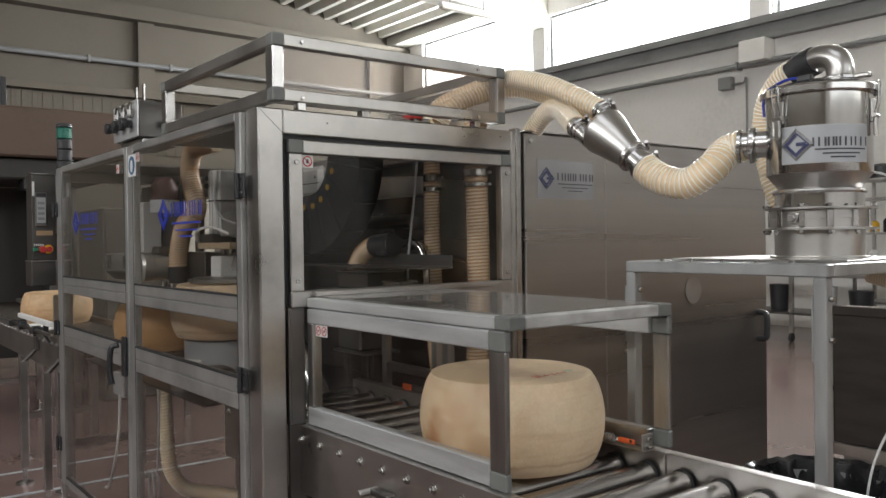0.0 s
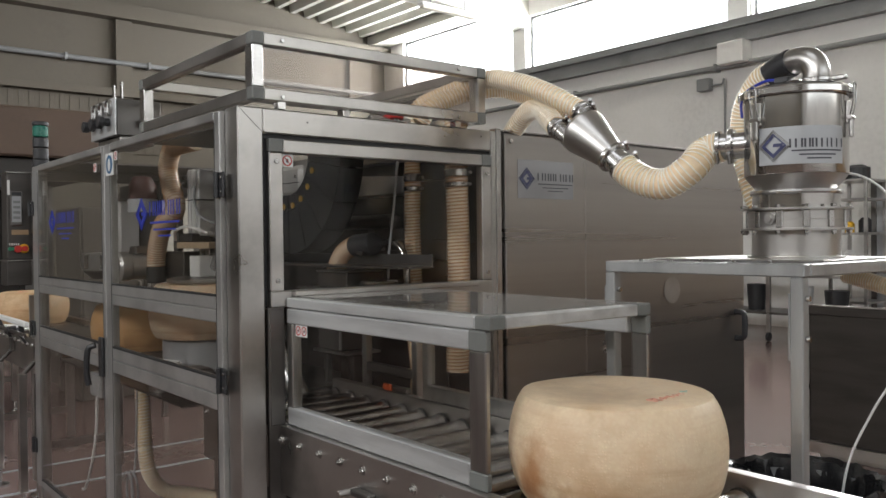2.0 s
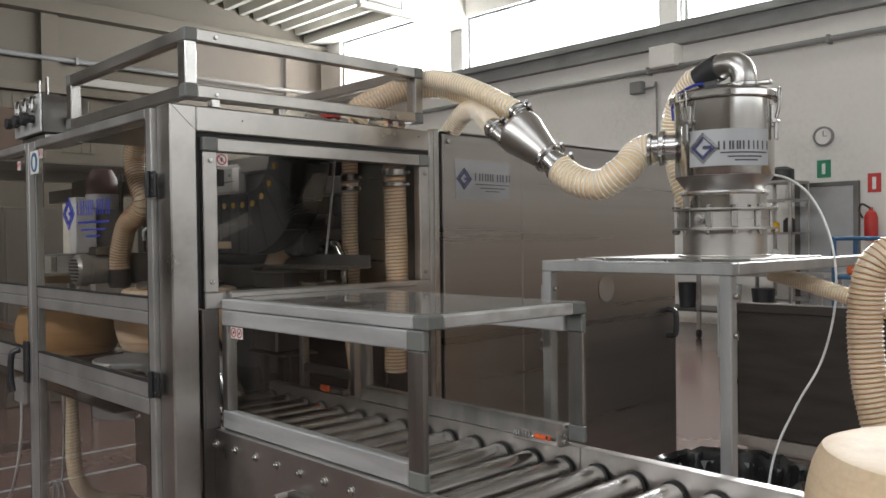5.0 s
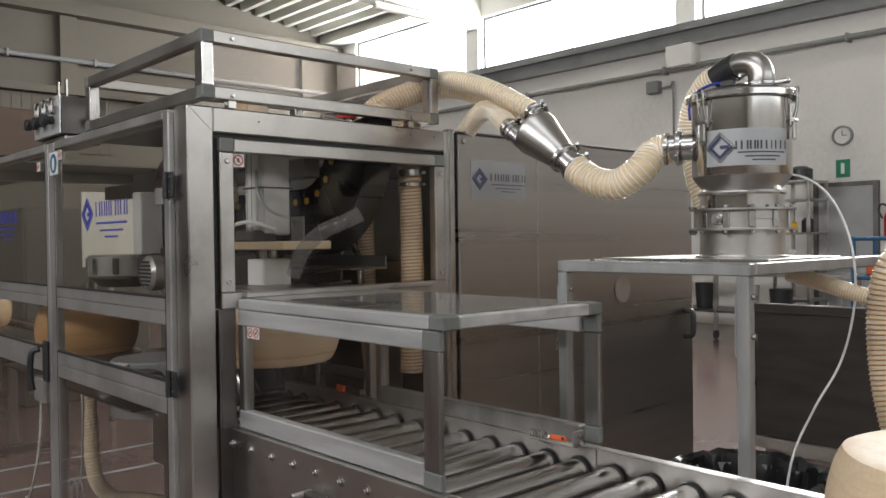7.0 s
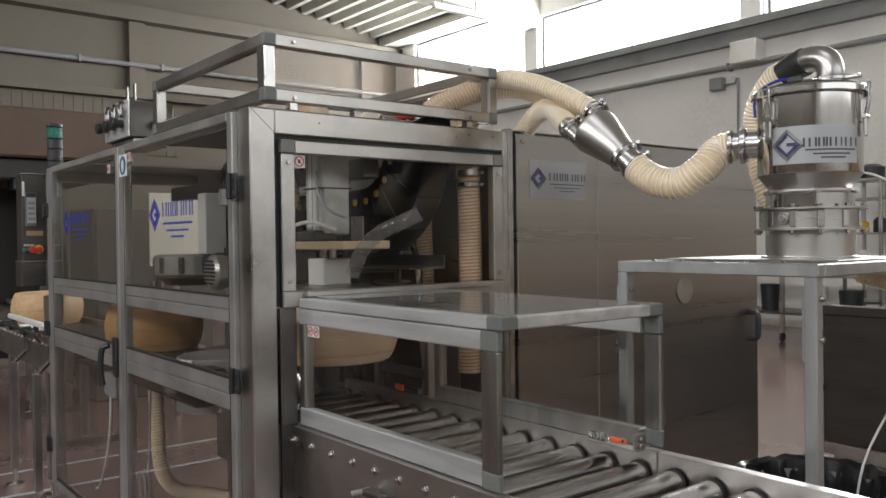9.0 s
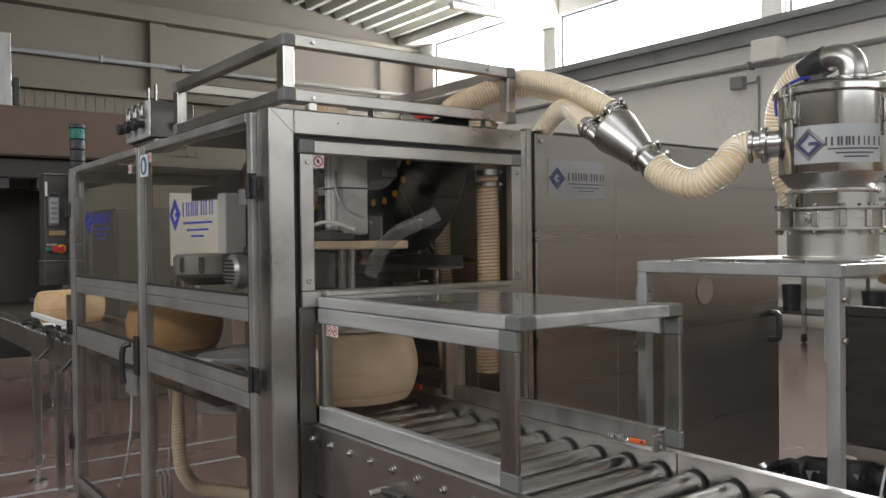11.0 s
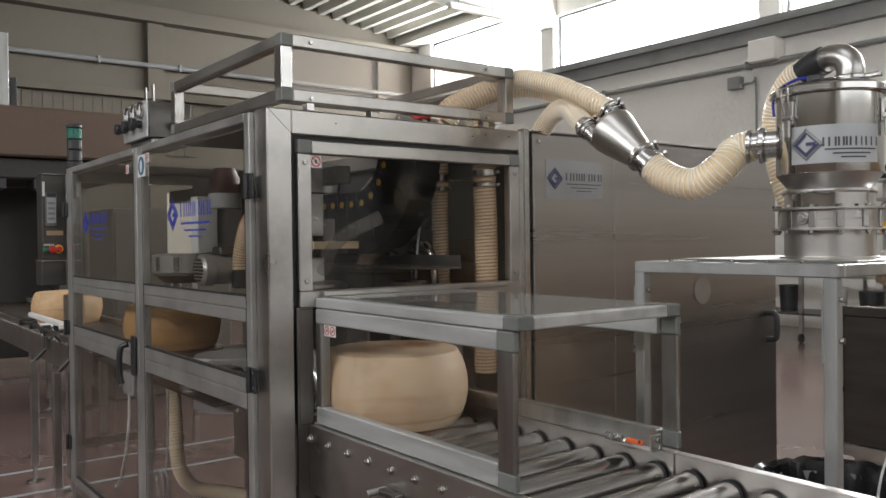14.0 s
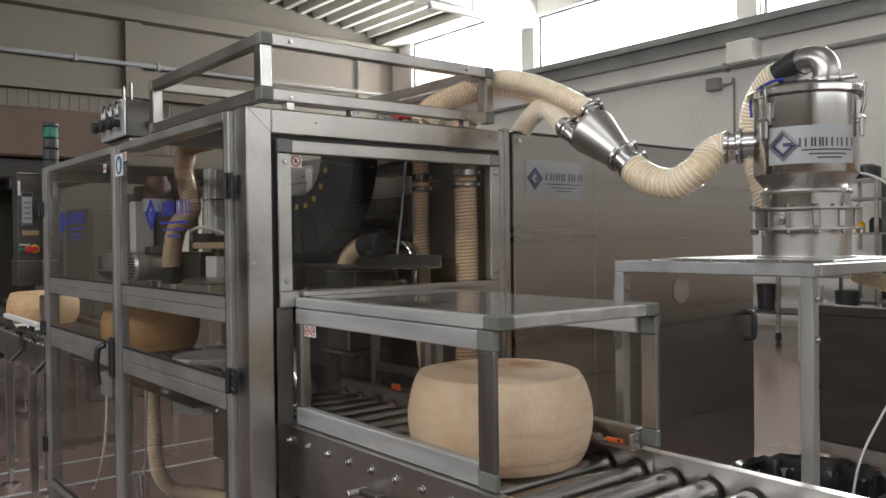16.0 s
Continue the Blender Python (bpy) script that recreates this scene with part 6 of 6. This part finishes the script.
# brush drum, motor and bent hose over the neighbouring station
BX = -1.40
part("brush_drum", lathe(bmesh.new(), [(0, 1.262), (0.142, 1.262), (0.15, 1.268), (0.15, 1.345), (0.14, 1.352), (0, 1.352)], 36, pose(BX + 0.24, 0.0, 0)), MOTOR, hd_t, "pale metal brush drum")
for k in range(10):
    part("drum_clip", B(0.148, 0.156, -0.012, 0.012, 1.275, 1.34, bevel=0.002), STEEL_S, hd_t).matrix_basis = pose(BX + 0.24, 0, 0, 0, 0, 36 * k)
part("drum_skirt", lathe(bmesh.new(), [(0, 1.215), (0.10, 1.22), (0.14, 1.255), (0.14, 1.262), (0, 1.262)], 30, pose(BX + 0.24, 0.0, 0)), STEEL_D, hd_t)
MX, MY = -0.48, -0.2
bm = lathe(bmesh.new(), [(0, 0), (0.05, 0), (0.062, 0.012), (0.062, 0.05), (0.056, 0.055), (0.056, 0.17), (0.045, 0.18), (0, 0.18)], 28, pose(MX, MY, 1.295, -90))
mo = part("motor", bm, MOTOR, hd_t, "grey electric motor with a slotted fan cover")
for k in range(-3, 4):
    hw = math.sqrt(max(0.0001, 0.05 ** 2 - (k * 0.013) ** 2))
    rail("vent_slat", mo, BLACK, MX - hw, MX + hw, MY - 0.003, MY + 0.001, 1.295 + k * 0.013 - 0.0035, 1.295 + k * 0.013 + 0.0035, bevel=0)
hb("motor_box", STEEL_D, MX - 0.04, MX + 0.04, MY + 0.07, MY + 0.15, 1.351, 1.385, bevel=0.006)
hb("motor_plate", STEEL_D, MX - 0.5, MX + 0.30, MY + 0.18, MY + 0.26, 1.24, 1.36)
hb("hanger", STEEL_D, MX - 0.02, MX + 0.03, MY + 0.262, MY + 0.29, 1.36, 1.60)
hose_into("brush_hose", hd_t, [(0.05, -0.057, 1.80), (-0.10, -0.057, 1.80), (-0.19, -0.057, 1.79), (-0.24, -0.057, 1.72), (-0.215, -0.057, 1.64), (-0.16, -0.057, 1.55), (-0.22, -0.057, 1.505), (-0.32, -0.057, 1.465), (-0.385, -0.057, 1.36), (-0.396, -0.057, 1.27)], 0.038, pitch=0.013, mtl=HOSE_I, label="cream ribbed hose with a bend")
part("hose_cuff", cyl(bmesh.new(), (-0.394, -0.057, 1.30), (-0.396, -0.057, 1.225), 0.041, 20), BLACK, hd_t)

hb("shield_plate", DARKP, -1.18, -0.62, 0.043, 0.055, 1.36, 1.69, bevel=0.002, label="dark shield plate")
hb("column", WHITE, -0.93, -0.85, -0.06, 0.03, 1.355, 1.60, bevel=0.004)
part("red_cap", lathe(bmesh.new(), [(0, 1.60), (0.06, 1.60), (0.06, 1.66), (0.04, 1.70), (0, 1.705)], 24, pose(-0.60, -0.04, 0)), DULLRED, hd_t, "dull red motor cap")
part("pale_can", lathe(bmesh.new(), [(0, 1.54), (0.065, 1.54), (0.065, 1.598), (0, 1.598)], 24, pose(-0.60, -0.04, 0)), LABEL, hd_t)

# ---- cable chain: its bend travels at half the head's pace ----
CX, CY, CZ = -2.43, 1.62, 1.73
ccn = thing("cable_chain", "black plastic cable chain bend with yellow link pins", "cable chain", pose(CX, CY, CZ))
r_in, r_out, r_dot = 0.15, 0.38, 0.195
for k in range(5):
    t0, t1 = radians(-90 + 20 * k), radians(-90 + 20 * (k + 1) - 0.8)
    bm = bmesh.new()
    lay = [[bm.verts.new((r * math.cos(t0 + (t1 - t0) * i / 3), y, r * math.sin(t0 + (t1 - t0) * i / 3))) for i in range(4) for r in (r_in, r_out)] for y in (-0.05, 0.05)]
    for a in lay:
        for i in (0, 2, 4):
            bm.faces.new((a[i], a[i + 1], a[i + 3], a[i + 2]))
    for i, j in ((0, 1), (1, 3), (3, 5), (5, 7), (7, 6), (6, 4), (4, 2), (2, 0)):
        bm.faces.new((lay[0][i], lay[0][j], lay[1][j], lay[1][i]))
    ln = part("link", bm, CHAIN, ccn)
    a = radians(-80 + 20 * k)
    part("link_pin", lathe(bmesh.new(), [(0, 0), (0.0115, 0), (0.0115, 0.004), (0, 0.004)], 16, pose(r_dot * math.cos(a), -0.051, r_dot * math.sin(a), 90)), YELLOW, ln)
for k in range(13):
    xa = -0.002 - 0.0675 * (k + 1)
    bm = B(xa, xa + 0.065, -0.05, 0.05, -r_out, -r_in, bevel=0.004)
    ln = part("link", bm, CHAIN, ccn)
    part("link_pin", lathe(bmesh.new(), [(0, 0), (0.0115, 0), (0.0115, 0.004), (0, 0.004)], 16, pose(xa + 0.0325, -0.051, -r_dot, 90)), YELLOW, ln)
ctr = thing("chain_trough", "dark steel trough carrying the cable chain", "trough")
rail("trough", ctr, STEEL_D, -4.15, -2.12, 1.55, 1.69, 1.305, 1.312, bevel=0.001)
rail("trough_wall", ctr, STEEL_D, -4.15, -2.12, 1.69, 1.695, 1.305, 1.35, bevel=0.001)


# ---- cheese wheels ----
def cheese_wheel(label, material, at, mark=True, R=0.225, H=0.215):
    prof = [(0, 0.004), (R * 0.6, 0.002), (R * 0.80, 0.0), (R * 0.87, 0.004), (R * 0.905, 0.016)]
    for k in range(1, 12):
        u = k / 12
        prof.append((R * (0.905 + 0.095 * math.sin(math.pi * u) ** 0.8), 0.016 + (H - 0.032) * u))
    prof += [(R * 0.905, H - 0.016), (R * 0.87, H - 0.004), (R * 0.80, H), (R * 0.6, H - 0.002), (R * 0.35, H - 0.004), (0, H - 0.005)]
    bm = lathe(bmesh.new(), prof, 96)
    for v in bm.verts:
        d = noise.noise(v.co * 9 + Vector((len(label) * 1.3, 0, 0))) * 0.0025 + noise.noise(v.co * 3.2) * 0.003
        rr = math.hypot(v.co.x, v.co.y)
        if rr > 0.02:
            v.co.x += v.co.x / rr * d
            v.co.y += v.co.y / rr * d
        if v.co.z > H * 0.9:
            v.co.z += d * 0.5
    t = thing("hard_cheese", label, "cheese", at, group="cheese wheels")
    part("rind", bm, material, t)
    if mark:
        bm = bmesh.new()
        for y, x0, x1, w in ((-0.03, 0.10, 0.125, 0.004), (-0.014, 0.10, 0.125, 0.004), (-0.022, 0.10, 0.104, 0.016), (-0.022, 0.118, 0.122, 0.016), (0.006, 0.104, 0.120, 0.003), (0.016, 0.108, 0.112, 0.012), (0.032, 0.102, 0.121, 0.003), (0.048, 0.104, 0.120, 0.003), (0.056, 0.108, 0.112, 0.010), (0.07, 0.104, 0.118, 0.003)):
            box(bm, x0, x1, y, y + w, H - 0.006, H - 0.0009, bevel=0)
        part("red_stamp", bm, STAMP, t, "faded red ink stamp")
        bm = B(0.092, 0.108, 0.092, 0.096, H - 0.006, H - 0.0009, bevel=0)
        box(bm, 0.098, 0.102, 0.086, 0.108, H - 0.006, H - 0.0009, bevel=0)
        part("green_stamp", bm, TEAL, t, "faded green ink stamp")
    return t


CH_A = cheese_wheel("pale cream hard cheese wheel with stamped rind", CHEESE, pose(-1.475, 1.357, RZ))
CH_B = cheese_wheel("freshly brushed cream cheese wheel carried by the gripper", CHEESE_B, pose(-3.17, 1.357, 1.022), mark=False)
cheese_wheel("darker unbrushed cheese wheel on the turntable", CHEESE_D, pose(-3.93, 1.357, 0.9005), mark=False)
cheese_wheel("unbrushed cheese wheel waiting on the inlet conveyor", CHEESE_M, pose(-6.02, 1.357, RZ), mark=False)

# lift column that offers the wheel to the gripper
lf = thing("lift_column", "pale grey lift column under the wheel", "lift", pose(-3.17, 1.357, 0.807))
part("column", lathe(bmesh.new(), [(0, 0), (0.17, 0), (0.17, 0.205), (0.165, 0.212), (0, 0.212)], 36), LABEL, lf)


def motions():
    ax = [(0.0, -1.475), (0.6, -1.475), (0.8, -1.435), (1.0, -1.376), (1.5, -1.232), (2.0, -1.094), (2.5, -0.962), (3.0, -0.822), (3.5, -0.684), (4.0, -0.545), (4.6, -0.385), (4.9, -0.330), (5.2, -0.323), (16.0, -0.323)]
    walk(CH_A, [(t, pose(x, 1.357, RZ)) for t, x in ax])
    hx = [(0.0, -0.87), (3.4, -0.87), (3.6, -0.86), (4.0, -0.775), (6.3, -0.154), (6.5, -0.10), (6.75, -0.03), (7.0, 0.0), (12.8, 0.0), (13.0, -0.012), (13.5, -0.14), (14.0, -0.275), (14.5, -0.41), (15.0, -0.54), (15.5, -0.67), (16.0, -0.80)]
    walk(hd_t, [(t, pose(HD0.x + d, HD0.y, 0)) for t, d in hx])
    walk(ccn, [(t, pose(CX + d / 2, CY, CZ)) for t, d in hx])
    # the gripper lowers the wheel on to the rollers, lets go and rises
    drop = RZ - 1.022
    walk(gr, [(0.0, pose(0, 0, 0)), (10.0, pose(0, 0, 0)), (11.4, pose(0, 0, drop)), (12.0, pose(0, 0, drop)), (12.25, pose(0, 0, drop * 0.4)), (12.5, pose(0, 0, 0)), (16.0, pose(0, 0, 0))])
    bx = [(t, d, 1.022) for t, d in hx if t <= 7.0] + [(10.0, 0.0, 1.022), (11.4, 0.0, RZ), (13.1, 0.0, RZ), (13.5, 0.126, RZ), (14.0, 0.268, RZ), (14.5, 0.402, RZ), (15.0, 0.545, RZ), (15.5, 0.68, RZ), (16.0, 0.822, RZ)]
    walk(CH_B, [(t, pose(-2.30 + d, 1.357, zz)) for t, d, zz in bx])
    walk(lf, [(0.0, pose(-3.17, 1.357, 0.807)), (2.1, pose(-3.17, 1.357, 0.807)), (2.9, pose(-3.17, 1.357, 0.735)), (16.0, pose(-3.17, 1.357, 0.735))])


motions()
